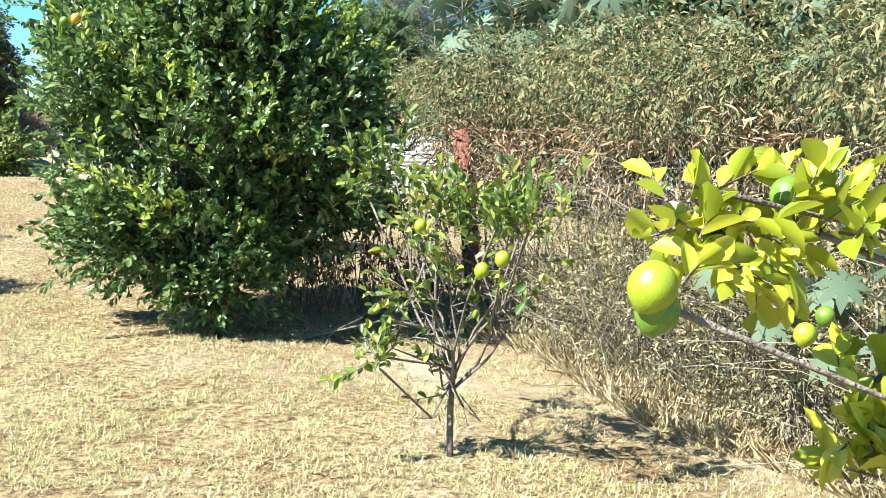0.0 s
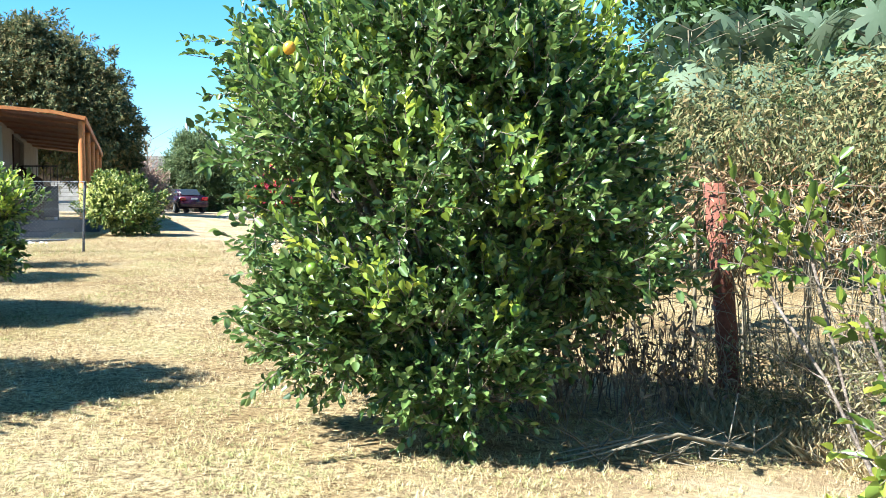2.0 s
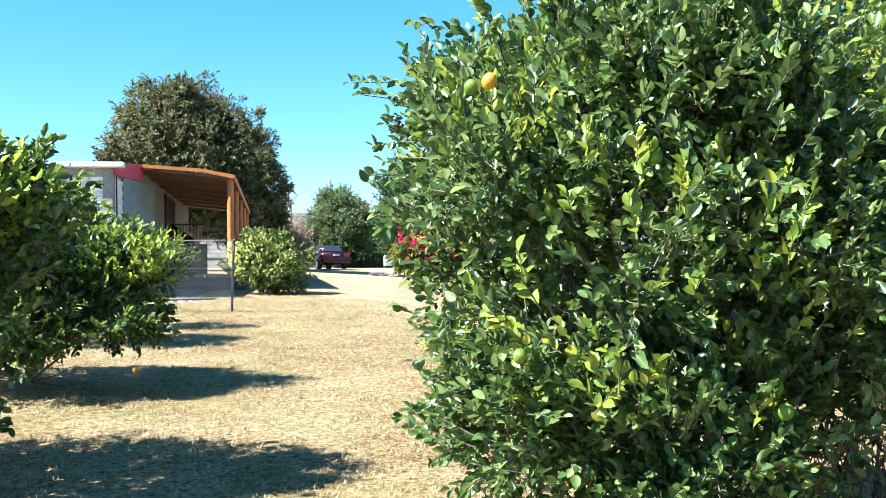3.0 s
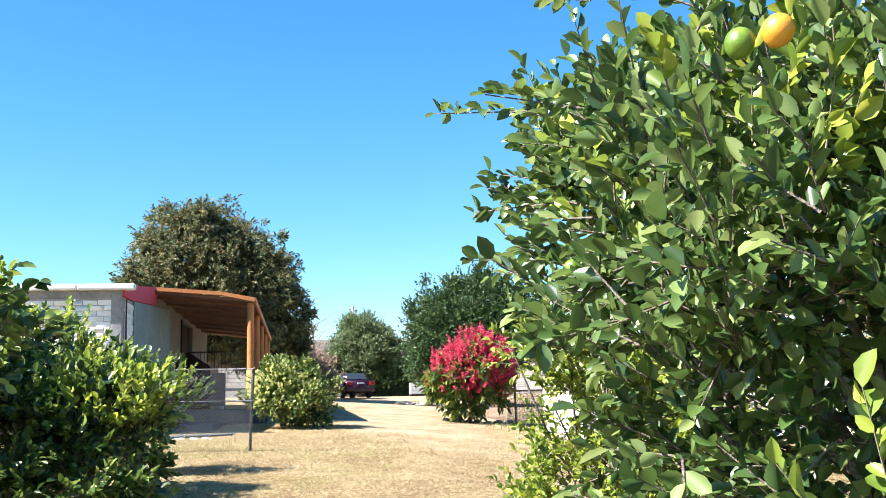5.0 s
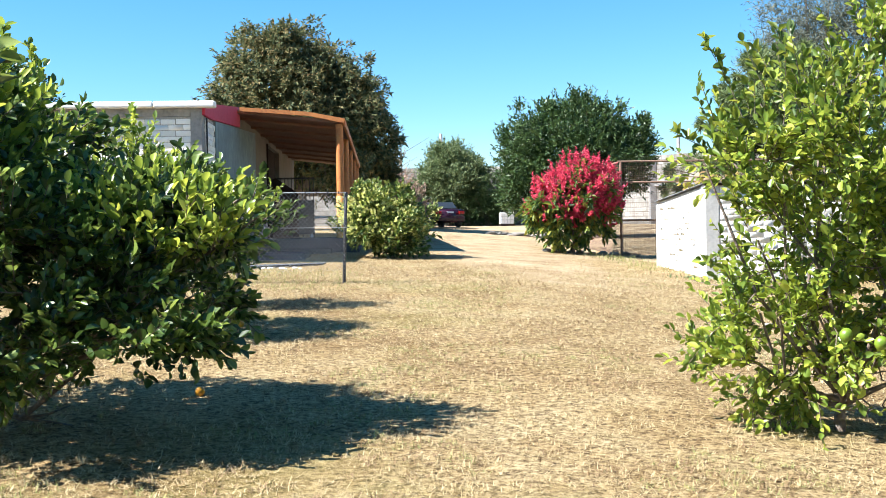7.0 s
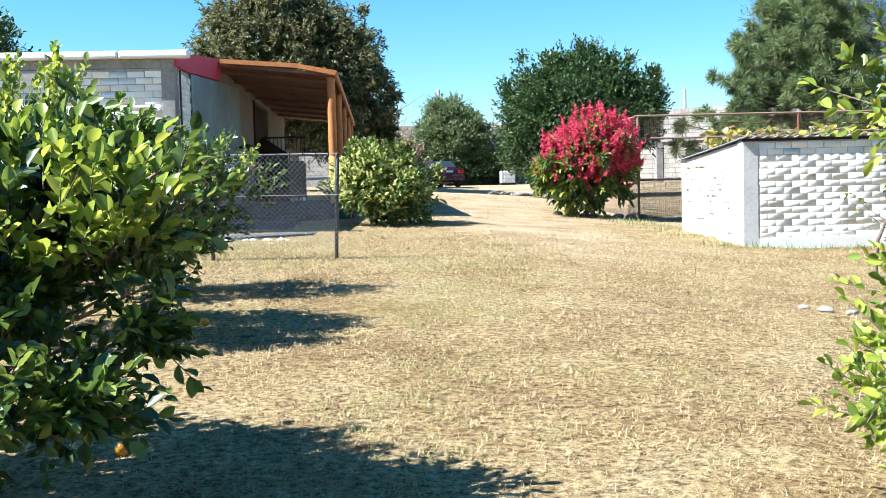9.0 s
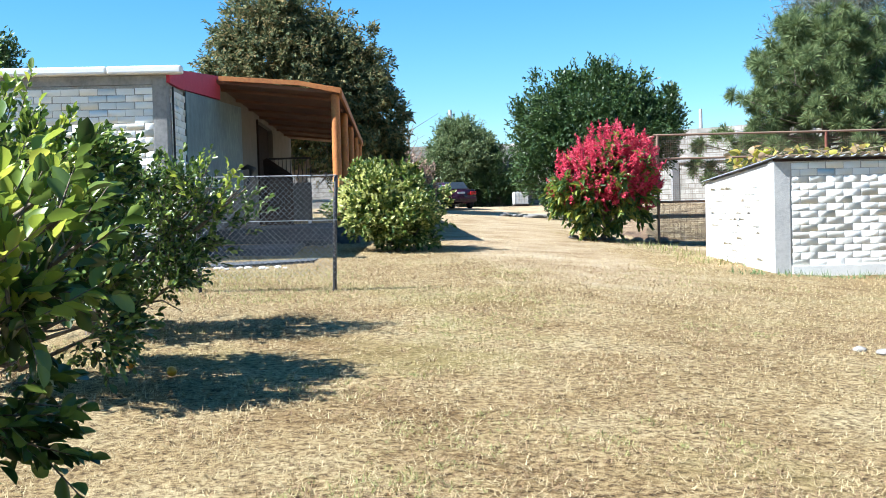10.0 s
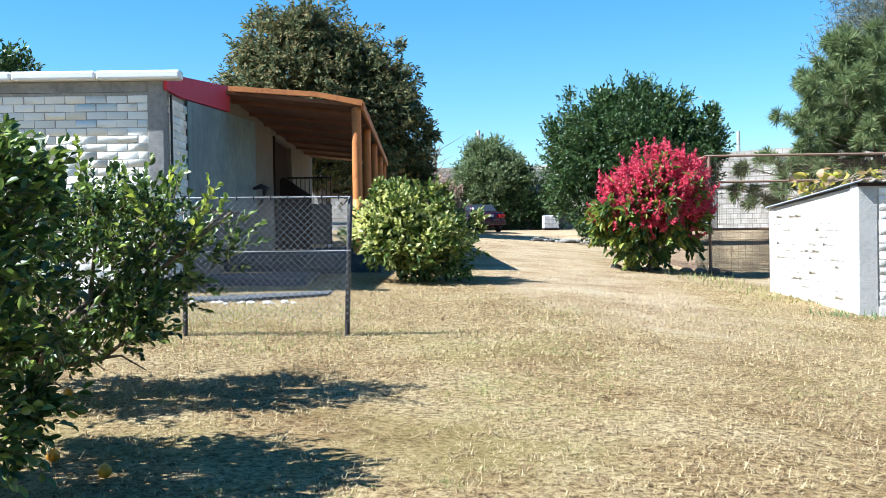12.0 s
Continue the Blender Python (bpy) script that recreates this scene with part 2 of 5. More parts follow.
# lawn: straw grass, bare tracks and greener patches
def ground_material():
    m = bpy.data.materials.new("dry_lawn")
    m.use_nodes = True
    nt, L = m.node_tree, m.node_tree.links
    b = nt.nodes["Principled BSDF"]
    b.inputs["Roughness"].default_value, b.inputs["Specular IOR Level"].default_value = 0.95, 0.15
    geo = nt.nodes.new("ShaderNodeNewGeometry")
    attr = nt.nodes.new("ShaderNodeAttribute")
    attr.attribute_name = "bare"

    def nz(scale, detail=6, rough=0.5):
        n = nt.nodes.new("ShaderNodeTexNoise")
        n.inputs["Scale"].default_value, n.inputs["Detail"].default_value, n.inputs["Roughness"].default_value = scale, detail, rough
        L.new(geo.outputs["Position"], n.inputs["Vector"])
        return n.outputs["Fac"]

    def ramp(src, stops):
        r = nt.nodes.new("ShaderNodeValToRGB")
        e = r.color_ramp.elements
        e[0].position, e[0].color = stops[0][0], (*stops[0][1], 1)
        e[1].position, e[1].color = stops[-1][0], (*stops[-1][1], 1)
        for p, c in stops[1:-1]:
            e.new(p).color = (*c, 1)
        L.new(src, r.inputs[0])
        return r.outputs[0]

    def mixed(fac, a, c, kind="MIX"):
        x = nt.nodes.new("ShaderNodeMix")
        x.data_type, x.blend_type = "RGBA", kind
        if isinstance(fac, float):
            x.inputs[0].default_value = fac
        else:
            L.new(fac, x.inputs[0])
        L.new(a, x.inputs[6])
        L.new(c, x.inputs[7])
        return x.outputs[2]
    grassy = ramp(nz(22, 12, 0.8), [(0.38, (0.06, 0.038, 0.02)), (0.46, (0.23, 0.165, 0.085)), (0.53, (0.43, 0.335, 0.18)), (0.62, (0.6, 0.5, 0.3))])
    green = ramp(nz(30, 12, 0.75), [(0.3, (0.12, 0.12, 0.04)), (0.55, (0.3, 0.28, 0.1)), (0.75, (0.45, 0.4, 0.18))])
    bare = ramp(nz(24, 12, 0.7), [(0.3, (0.32, 0.25, 0.155)), (0.5, (0.46, 0.37, 0.245)), (0.7, (0.57, 0.48, 0.345))])
    patch = ramp(nz(0.55, 3), [(0.56, (0, 0, 0)), (0.72, (0.5, 0.5, 0.5))])
    col = mixed(patch, grassy, green)
    rp = nt.nodes.new("ShaderNodeMath")
    rp.operation = "MULTIPLY_ADD"
    L.new(nz(1.7, 5), rp.inputs[0])
    rp.inputs[1].default_value = 0.9
    L.new(attr.outputs["Fac"], rp.inputs[2])
    edge = ramp(rp.outputs[0], [(0.62, (0, 0, 0)), (1.1, (1, 1, 1))])
    col = mixed(edge, col, bare)
    tone = ramp(nz(0.9, 8, 0.65), [(0.34, (0.6, 0.51, 0.42)), (0.5, (0.86, 0.8, 0.72)), (0.64, (1, 1, 1))])
    col = mixed(1.0, col, tone, "MULTIPLY")
    L.new(col, b.inputs["Base Color"])
    bp = nt.nodes.new("ShaderNodeBump")
    bp.inputs["Strength"].default_value, bp.inputs["Distance"].default_value = 0.9, 0.03
    L.new(nz(130, 6), bp.inputs["Height"])
    L.new(bp.outputs[0], b.inputs["Normal"])
    return m


lawn_mat = ground_material()

# ---- mesh helpers ----
def mesh_from(name, verts, faces, mat, smooth=False):
    me = bpy.data.meshes.new(name)
    verts = np.asarray(verts, dtype=np.float32).reshape(-1, 3)
    faces = np.asarray(faces, dtype=np.int32)
    n, k = faces.shape
    me.vertices.add(len(verts))
    me.vertices.foreach_set("co", verts.ravel())
    me.loops.add(n * k)
    me.loops.foreach_set("vertex_index", faces.ravel())
    me.polygons.add(n)
    me.polygons.foreach_set("loop_start", np.arange(0, n * k, k, dtype=np.int32))
    if smooth:
        me.polygons.foreach_set("use_smooth", np.ones(n, dtype=bool))
    me.update(calc_edges=True)
    me.materials.append(mat)
    return me


def mesh_part(name, me, parent=None, label="", kind=""):
    ob = new(name, me)
    ob.parent = parent
    return tagged(ob, label, kind=kind)


def part(name, bm, mat, parent=None, label="", smooth=False):
    me = bpy.data.meshes.new(name)
    bmesh.ops.recalc_face_normals(bm, faces=bm.faces)
    if smooth:
        for f in bm.faces:
            f.smooth = True
    bm.to_mesh(me)
    bm.free()
    me.materials.append(mat)
    ob = new(name, me)
    ob.parent = parent
    return tagged(ob, label)


def thing(name, x, y, z, label, category, group="", kind="", rz=0):
    e = new(name)
    e.empty_display_size = 0.1
    e.matrix_basis = pose(x, y, z, 0, 0, rz)
    return tagged(e, label, category, group, kind)


def box_bm(x0, x1, y0, y1, z0, z1, bevel=0.0, bm=None):
    own = bm is None
    bm = bm or bmesh.new()
    m = Matrix.Translation(((x0 + x1) / 2, (y0 + y1) / 2, (z0 + z1) / 2)) @ Matrix.Diagonal((abs(x1 - x0), abs(y1 - y0), abs(z1 - z0), 1))
    r = bmesh.ops.create_cube(bm, size=1, matrix=m)
    if bevel and own:
        bmesh.ops.bevel(bm, geom=bm.edges[:], offset=bevel, segments=2, affect="EDGES", profile=0.6)
    return bm


def tube_arrays(paths, sides=6):
    """Tapered tubes: paths of [(point, radius), ...]. Returns vertices and quads."""
    V, F, base = [], [], 0
    for path in paths:
        pts = np.array([p for p, _ in path], dtype=float)
        rad = np.array([r for _, r in path])
        tan = np.gradient(pts, axis=0)
        tan /= np.linalg.norm(tan, axis=1, keepdims=True) + 1e-9
        ref = np.array([0.31, 0.2, 0.93]) if abs(tan[0][2]) < 0.9 else np.array([1.0, 0.1, 0.05])
        u = np.cross(tan, ref)
        u /= np.linalg.norm(u, axis=1, keepdims=True) + 1e-9
        v = np.cross(tan, u)
        a = np.linspace(0, 2 * np.pi, sides, endpoint=False)
        ring = pts[:, None] + rad[:, None, None] * (np.cos(a)[None, :, None] * u[:, None] + np.sin(a)[None, :, None] * v[:, None])
        V.append(ring.reshape(-1, 3))
        n = len(pts)
        for i in range(n - 1):
            for j in range(sides):
                k = (j + 1) % sides
                F.append((base + i * sides + j, base + i * sides + k, base + (i + 1) * sides + k, base + (i + 1) * sides + j))
        base += n * sides
    return np.concatenate(V), np.array(F)


def tubes(name, paths, mat, parent=None, sides=6, label="", kind=""):
    v, f = tube_arrays(paths, sides)
    return mesh_part(name, mesh_from(name, v, f, mat, True), parent, label, kind)


def unit(a):
    return a / (np.linalg.norm(a, axis=-1, keepdims=True) + 1e-9)


def leaf_arrays(pos, axis, size, width=0.5, fold=0.25, rng=None, droop=0.0, plain=False):
    """Folded oval leaves: eight corners, two halves that meet at the midrib."""
    n = len(pos)
    axis = unit(axis)
    side = unit(np.cross(axis, rng.normal(size=(n, 3)) * 0.72 + np.array([0, 0, 1.0])))
    up = np.cross(side, axis)
    L = size[:, None]
    Wd = L * width
    curl = rng.uniform(-0.06, 0.14, n)[:, None] + droop
    tip = pos + axis * L - up * L * curl
    f = up * L * fold * width
    if plain:
        c = pos + axis * L * 0.5 - up * L * curl * 0.3
        v = np.stack([pos, c + side * Wd * 0.5 + f, tip, c - side * Wd * 0.5 + f], 1)
        i = np.arange(n)[:, None] * 4
        return v.reshape(-1, 3), i + np.array([[0, 1, 2, 3]])
    rim = []
    for u, w in ((0.2, 0.33), (0.5, 0.5), (0.8, 0.36)):
        c = pos + axis * L * u - up * L * curl * u * u
        rim.append((c + side * Wd * w + f * w * 2, c - side * Wd * w + f * w * 2))
    v = np.stack([pos, rim[0][0], rim[1][0], rim[2][0], tip, rim[2][1], rim[1][1], rim[0][1]], 1)
    i = np.arange(n)[:, None] * 8
    q = np.concatenate([i + np.array([[0, 1, 2, 3, 4]]), i + np.array([[0, 4, 5, 6, 7]])], 0)
    return v.reshape(-1, 3), q


def lobes_points(lobes, n, rng, shell=0.55, clump=0.0):
    """Points in a union of ellipsoids (x, y, z, rx, ry, rz), denser towards the outside, and outward directions.
    clump: how wide the bunches are, as a share of the lobe; 0 spreads the points evenly."""
    w = np.array([l[3] * l[4] * l[5] for l in lobes]) ** 0.7
    k = max(len(lobes), n // 16) if clump else n
    pick = rng.choice(len(lobes), k, p=w / w.sum())
    d = unit(rng.normal(size=(k, 3)))
    r = shell + (1 - shell) * rng.random(k) ** 0.7
    r *= 1 + 0.13 * np.sin(d[:, 0] * 7 + pick) * np.cos(d[:, 1] * 6 - pick * 2) + 0.1 * rng.normal(size=k)
    A = np.array(lobes)[pick]
    P = A[:, :3] + d * r[:, None] * A[:, 3:6]
    if not clump:
        return P, d
    own = rng.integers(0, k, n)
    spread = clump * A[own, 3:6].mean(1, keepdims=True) * rng.uniform(0.6, 1.3, k)[own][:, None]
    return P[own] + np.clip(rng.normal(size=(n, 3)), -1.4, 1.4) * spread, unit(d[own] + rng.normal(size=(n, 3)) * 0.35)


def sprays(paths, rng, size, step=0.016, width=0.6):
    """Single leafy twigs that stand out of a crown: pairs of start and end."""
    P, A, stems = [], [], []
    for p0, p1 in paths:
        p0, p1 = np.array(p0, float), np.array(p1, float)
        ln = np.linalg.norm(p1 - p0)
        ax = (p1 - p0) / ln
        m = int(ln / step)
        t = np.linspace(0.05, 1, m)
        sag = np.array([0, 0, 1.0]) * (0.08 * ln * np.sin(t * 3.1))[:, None]
        P.append(p0 + ax * (ln * t)[:, None] + sag)
        A.append(ax * 0.9 + unit(rng.normal(size=(m, 3))) * 0.95)
        stems.append([(p0, 0.006), ((p0 + p1) / 2 + [0, 0, 0.08 * ln], 0.004), (p1, 0.002)])
    P, A = np.concatenate(P), np.concatenate(A)
    v, q = leaf_arrays(P, A, size * rng.uniform(0.7, 1.25, len(P)), width, 0.3, rng, 0.08)
    return v, q, stems


def shoots(lobes, n, rng, leaves=9, length=0.3, size=0.085, width=0.6, up=0.5, shell=0.55, angle=0.9, droop=0.08, clump=0.0, plain=False):
    """Leafy shoots that fill the lobes; returns leaf arrays and the shoots' stems."""
    p, d = lobes_points(lobes, n, rng, shell, clump)
    ax = unit(d + np.array([0, 0, up]) + rng.normal(size=(n, 3)) * 0.45)
    ln = length * (0.6 + 0.8 * rng.random(n))
    t = np.linspace(0.1, 1, leaves)
    P = p[:, None] + ax[:, None] * (ln[:, None] * t[None])[:, :, None]
    rad = unit(np.cross(ax[:, None], rng.normal(size=(n, leaves, 3))))
    la = ax[:, None] * (1 - 0.35 * t[None, :, None] * 0) + rad * angle * (1.25 - 0.6 * t)[None, :, None]
    sz = size * (0.65 + 0.6 * rng.random((n, leaves)))
    v, q = leaf_arrays(P.reshape(-1, 3), la.reshape(-1, 3), sz.ravel(), width, 0.3, rng, droop, plain)
    stems = [[(p[k], 0.004), (p[k] + ax[k] * ln[k], 0.0015)] for k in range(n)]
    return v, q, stems


def limbs(base, lobes, rng, r0=0.06, fork=0.4, n=3):
    """A trunk from the base and curved limbs into each lobe."""
    base = np.array(base, float)
    top = base + np.array([0.03, 0.02, fork])
    paths = [[(base - [0, 0, 0.1], r0 * 1.25), (base + [0, 0, 0.06], r0 * 1.08), (base + (top - base) * 0.55 + rng.normal(size=3) * 0.015, r0), (top, r0 * 0.85)]]
    for l in lobes:
        c = np.array(l[:3])
        ext = np.array(l[3:6])
        for k in range(n):
            end = c + unit(rng.normal(size=3) + [0, 0, 0.3]) * ext * 0.8
            s = top + (base - top) * rng.random() * 0.3
            mid = s + (end - s) * 0.5 + rng.normal(size=3) * 0.08 - [0, 0, 0.08]
            paths.append([(s, r0 * 0.55), (s + (mid - s) * 0.5 + rng.normal(size=3) * 0.03, r0 * 0.45), (mid, r0 * 0.34), (end, 0.006)])
            for j in range(2):
                e2 = mid + unit(rng.normal(size=3)) * ext * 0.6
                paths.append([(mid, r0 * 0.22), ((mid + e2) / 2 + rng.normal(size=3) * 0.04, r0 * 0.14), (e2, 0.004)])
    return paths


def ball(radius, long=1.08, seg=14, rings=10):
    bm = bmesh.new()
    bmesh.ops.create_uvsphere(bm, u_segments=seg, v_segments=rings, radius=radius)
    for v in bm.verts:
        v.co.z *= long
        if v.co.z < -radius * 0.9:
            v.co.z -= radius * 0.1
    return bm


# ---- ground ----
GY = [-400, -30, 0, 6, 10, 13.3, 17.4, 20, 22, 30, 45, 70, 120, 1500]
GZ = [-6, -0.9, 0.06, 0.34, 0.47, 0.62, 0.79, 0.87, 0.98, 1.27, 1.7, 2.15, 2.6, 2.9]


def gz(x, y):
    return float(gza(np.float64(x), np.float64(y)))


def gza(x, y):
    fall = 0.075 - 0.065 * np.clip((y - 56) / 12, 0, 1)
    return np.interp(y, GY, GZ) + np.where(x < 1, -0.02 * np.maximum(x, -6), -0.02 - fall * np.minimum(x - 1, 5.2))


def bareness(x, y):
    """How worn the lawn is: the drive's wheel tracks and the foot-worn soil round the trees."""
    cx = 1.6 + 0.018 * (y - 22) + 0.0016 * (y - 22) ** 2 * 0.2 + np.where(y < 30, (30 - y) * 0.12, 0)
    drive = np.exp(-((x - cx) / 1.5) ** 4) * np.clip((y - 20) / 7, 0, 1) * 0.75
    side = np.clip((x - 2.4) / 2, 0, 1) * np.clip((y - 27) / 5, 0, 1) * 0.45
    soil = 0.5 * np.exp(-(((x - 1.9) / 1.1) ** 2 + ((y - 6.0) / 1.3) ** 2)) + 0.4 * np.exp(-(((x - 3.2) / 0.8) ** 2 + ((y - 4) / 3) ** 2))
    far = np.clip((y - 40) / 30, 0, 1) * 0.4
    return np.clip(drive + side + soil + far, 0, 1)


def build_ground():
    xs = np.unique(np.concatenate([np.linspace(-1500, -60, 8), np.linspace(-60, -6, 28), np.linspace(-6, 9, 76), np.linspace(9, 60, 26), np.linspace(60, 1500, 8)]))
    ys = np.unique(np.concatenate([np.linspace(-400, -20, 8), np.linspace(-20, 0, 11), np.linspace(0, 34, 171), np.linspace(34, 120, 60), np.linspace(120, 1500, 8)]))
    X, Y = np.meshgrid(xs, ys)
    Z = gza(X, Y)
    near = (np.abs(X) < 12) & (Y > -5) & (Y < 50)
    bumps = np.array([[noise.noise((x * 1.7, y * 1.7, 0.3)) * 0.006 + noise.noise((x * 0.5, y * 0.5, 1.3)) * 0.008 for x in xs] for y in ys])
    Z = Z + np.where(near, bumps, 0)
    ny, nx = X.shape
    v = np.stack([X, Y, Z], -1).reshape(-1, 3)
    k = np.arange(ny * nx).reshape(ny, nx)
    f = np.stack([k[:-1, :-1], k[:-1, 1:], k[1:, 1:], k[1:, :-1]], -1).reshape(-1, 4)
    me = mesh_from("ground", v, f, lawn_mat, True)
    at = me.attributes.new("bare", "FLOAT", "POINT")
    at.data.foreach_set("value", bareness(X, Y).ravel().astype(np.float32))
    return tagged(new("ground", me), "dry straw-coloured lawn with worn dirt drive", "ground", kind="structure")


build_ground()


# ---- citrus trees ----
def citrus(name, x, y, lobes, seed, label, shoots_n, leafmat, size=0.085, r0=0.05, fork=0.45, group="", fruits=(), leaves=9, length=0.3, extra=None, sub=3, shell=0.55, clump=0.15, twigs=(), whips=()):
    """lobes are given from the tree's foot."""
    rng = np.random.default_rng(seed)
    z = gz(x, y)
    t = thing(name, x, y, z, label, "tree", group)
    paths = limbs((0, 0, 0), lobes, rng, r0, fork, sub)
    v, q, stems = shoots(lobes, int(shoots_n * 0.8), rng, leaves, length, size, shell=shell + 0.15, clump=clump)
    v2, q2, more = shoots(lobes, shoots_n - int(shoots_n * 0.8), rng, leaves, length, size, shell=shell * 0.6)
    v, q, stems = np.concatenate([v, v2]), np.concatenate([q, q2 + len(v)]), stems + more
    if twigs:
        foot = np.array([x, y, z])
        v3, q3, more = sprays([(np.array(a) - foot, np.array(b) - foot) for a, b in twigs], rng, size)
        v, q, stems = np.concatenate([v, v3]), np.concatenate([q, q3 + len(v)]), stems + more
    tubes("trunk", paths, bark, t, 7)
    tubes("twig_mass", stems, bark, t, 3, "thin green-brown twigs", "stuff")
    mesh_part("crown", mesh_from("crown", v, q, leafmat), t, "glossy oval citrus leaves", "stuff")
    if extra:
        v, q, stems = shoots(extra[0], extra[1], rng, leaves, length, size * 1.05, up=1.6, shell=0.75)
        if whips:
            v3, q3, more = sprays(whips, rng, size * 1.05)
            v, q, stems = np.concatenate([v, v3]), np.concatenate([q, q3 + len(v)]), stems + more
        mesh_part("young_growth", mesh_from("young_growth", v, q, extra[2]), t, "upright light green young shoots", "stuff")
        tubes("shoot_growth", stems, twig_grey, t, 3, kind="stuff")
    for fx, fy, fz, r, mat in fruits:
        f = part("fruit", ball(r), mat, t, smooth=True)
        f.matrix_basis = pose(fx - x, fy - y, fz - z, 12, 20, 30)
    return t


citrus("lime_tree", 1.35, 7.65, [(0.0, 0.0, 1.45, 1.08, 1.08, 0.98), (0.0, 0.1, 2.15, 0.85, 0.85, 0.5), (-0.85, 0.0, 1.8, 0.42, 0.55, 0.3), (0.65, 0.1, 1.4, 0.58, 0.8, 0.72), (-0.6, -0.2, 0.7, 0.52, 0.62, 0.38), (-0.15, -0.45, 0.58, 0.52, 0.52, 0.35), (-0.05, -0.6, 0.32, 0.42, 0.35, 0.2), (0.7, 0.2, 0.85, 0.5, 0.6, 0.35), (-0.68, 0.9, 2.1, 0.36, 0.42, 0.4), (-0.75, 1.25, 1.95, 0.24, 0.3, 0.2), (-0.3, 0.9, 2.05, 0.6, 0.42, 0.46)],
       11, "large bushy lime tree with dark glossy leaves, on the lawn", 6200, leaf_lime, r0=0.06, length=0.18, size=0.058,
       fruits=[(0.34, 6.93, 2.42, 0.031, orange_skin), (0.27, 6.95, 2.4, 0.029, lime_skin), (1.36, 6.55, 1.13, 0.029, lime_skin), (0.4, 6.75, 1.35, 0.027, lime_skin), (0.95, 6.75, 2.1, 0.028, lime_skin), (0.33, 8.42, 2.16, 0.03, lime_skin), (0.47, 8.4, 2.2, 0.03, lime_skin)],
       twigs=[((0.6, 7.5, 2.25), (-0.12, 7.5, 2.46)), ((0.6, 7.3, 1.2), (-0.02, 7.1, 1.08)), ((0.5, 7.0, 0.95), (0.1, 6.9, 0.72)), ((0.5, 8.4, 2.6), (-0.1, 8.5, 2.7)), ((0.6, 7.6, 2.5), (0.38, 7.5, 2.98)), ((0.9, 7.5, 2.7), (0.62, 7.5, 3.06)), ((0.6, 8.3, 2.3), (0.02, 8.5, 2.36)), ((0.5, 8.4, 2.1), (0.0, 8.5, 2.2)), ((0.5, 8.3, 2.5), (0.22, 8.5, 2.8)), ((0.75, 7.9, 1.55), (0.36, 7.75, 1.84)), ((0.7, 7.9, 1.45), (0.26, 7.8, 1.64)), ((0.8, 7.9, 1.4), (0.45, 7.7, 1.72)), ((2.2, 7.4, 1.3), (2.65, 6.9, 1.15)), ((1.4, 7.2, 2.7), (1.3, 7.1, 3.15)), ((1.9, 7.5, 2.5), (2.1, 7.3, 2.95)), ((0.4, 7.6, 1.9), (-0.06, 7.4, 1.85))],
       extra=([(0.0, 0, 2.2, 0.9, 0.8, 0.4), (0.5, 0.0, 2.0, 0.6, 0.7, 0.4), (-0.7, 0.9, 2.1, 0.35, 0.4, 0.35), (-0.3, -0.8, 1.2, 0.7, 0.25, 0.6), (1.15, -0.1, 0.9, 0.2, 0.3, 0.25), (-0.85, -0.1, 1.9, 0.35, 0.4, 0.2)], 420, leaf_young))
citrus("young_lime_tree", 1.9, 13.0, [(0.0, 0.0, 0.95, 0.7, 0.65, 0.55), (-0.3, 0, 0.5, 0.45, 0.45, 0.35), (0.1, 0, 1.55, 0.65, 0.6, 0.45), (0.25, 0.1, 2.0, 0.45, 0.45, 0.3), (0.5, -0.1, 0.9, 0.5, 0.5, 0.6), (-0.6, -0.1, 1.55, 0.3, 0.3, 0.22)], 12, "lime tree with yellowish green leaves, on the lawn", 1500, leaf_young, r0=0.03, length=0.2, size=0.06, fork=0.2,
       fruits=[(1.62, 12.3, 1.16, 0.034, lime_skin), (1.78, 12.25, 1.12, 0.034, lime_skin)],
       whips=[((-0.5, 0, 1.7), (-0.78, 0, 2.3)), ((-0.2, 0, 1.9), (-0.35, 0, 2.35)), ((-0.6, 0, 1.5), (-1.0, -0.1, 1.75)), ((-0.6, 0, 0.7), (-0.95, -0.2, 0.45)), ((-0.5, 0, 1.1), (-0.85, -0.2, 1.0)), ((0.3, 0, 2.0), (0.25, 0, 2.6))],
       extra=([(-0.1, 0, 1.7, 0.65, 0.5, 0.5)], 110, leaf_sapling))
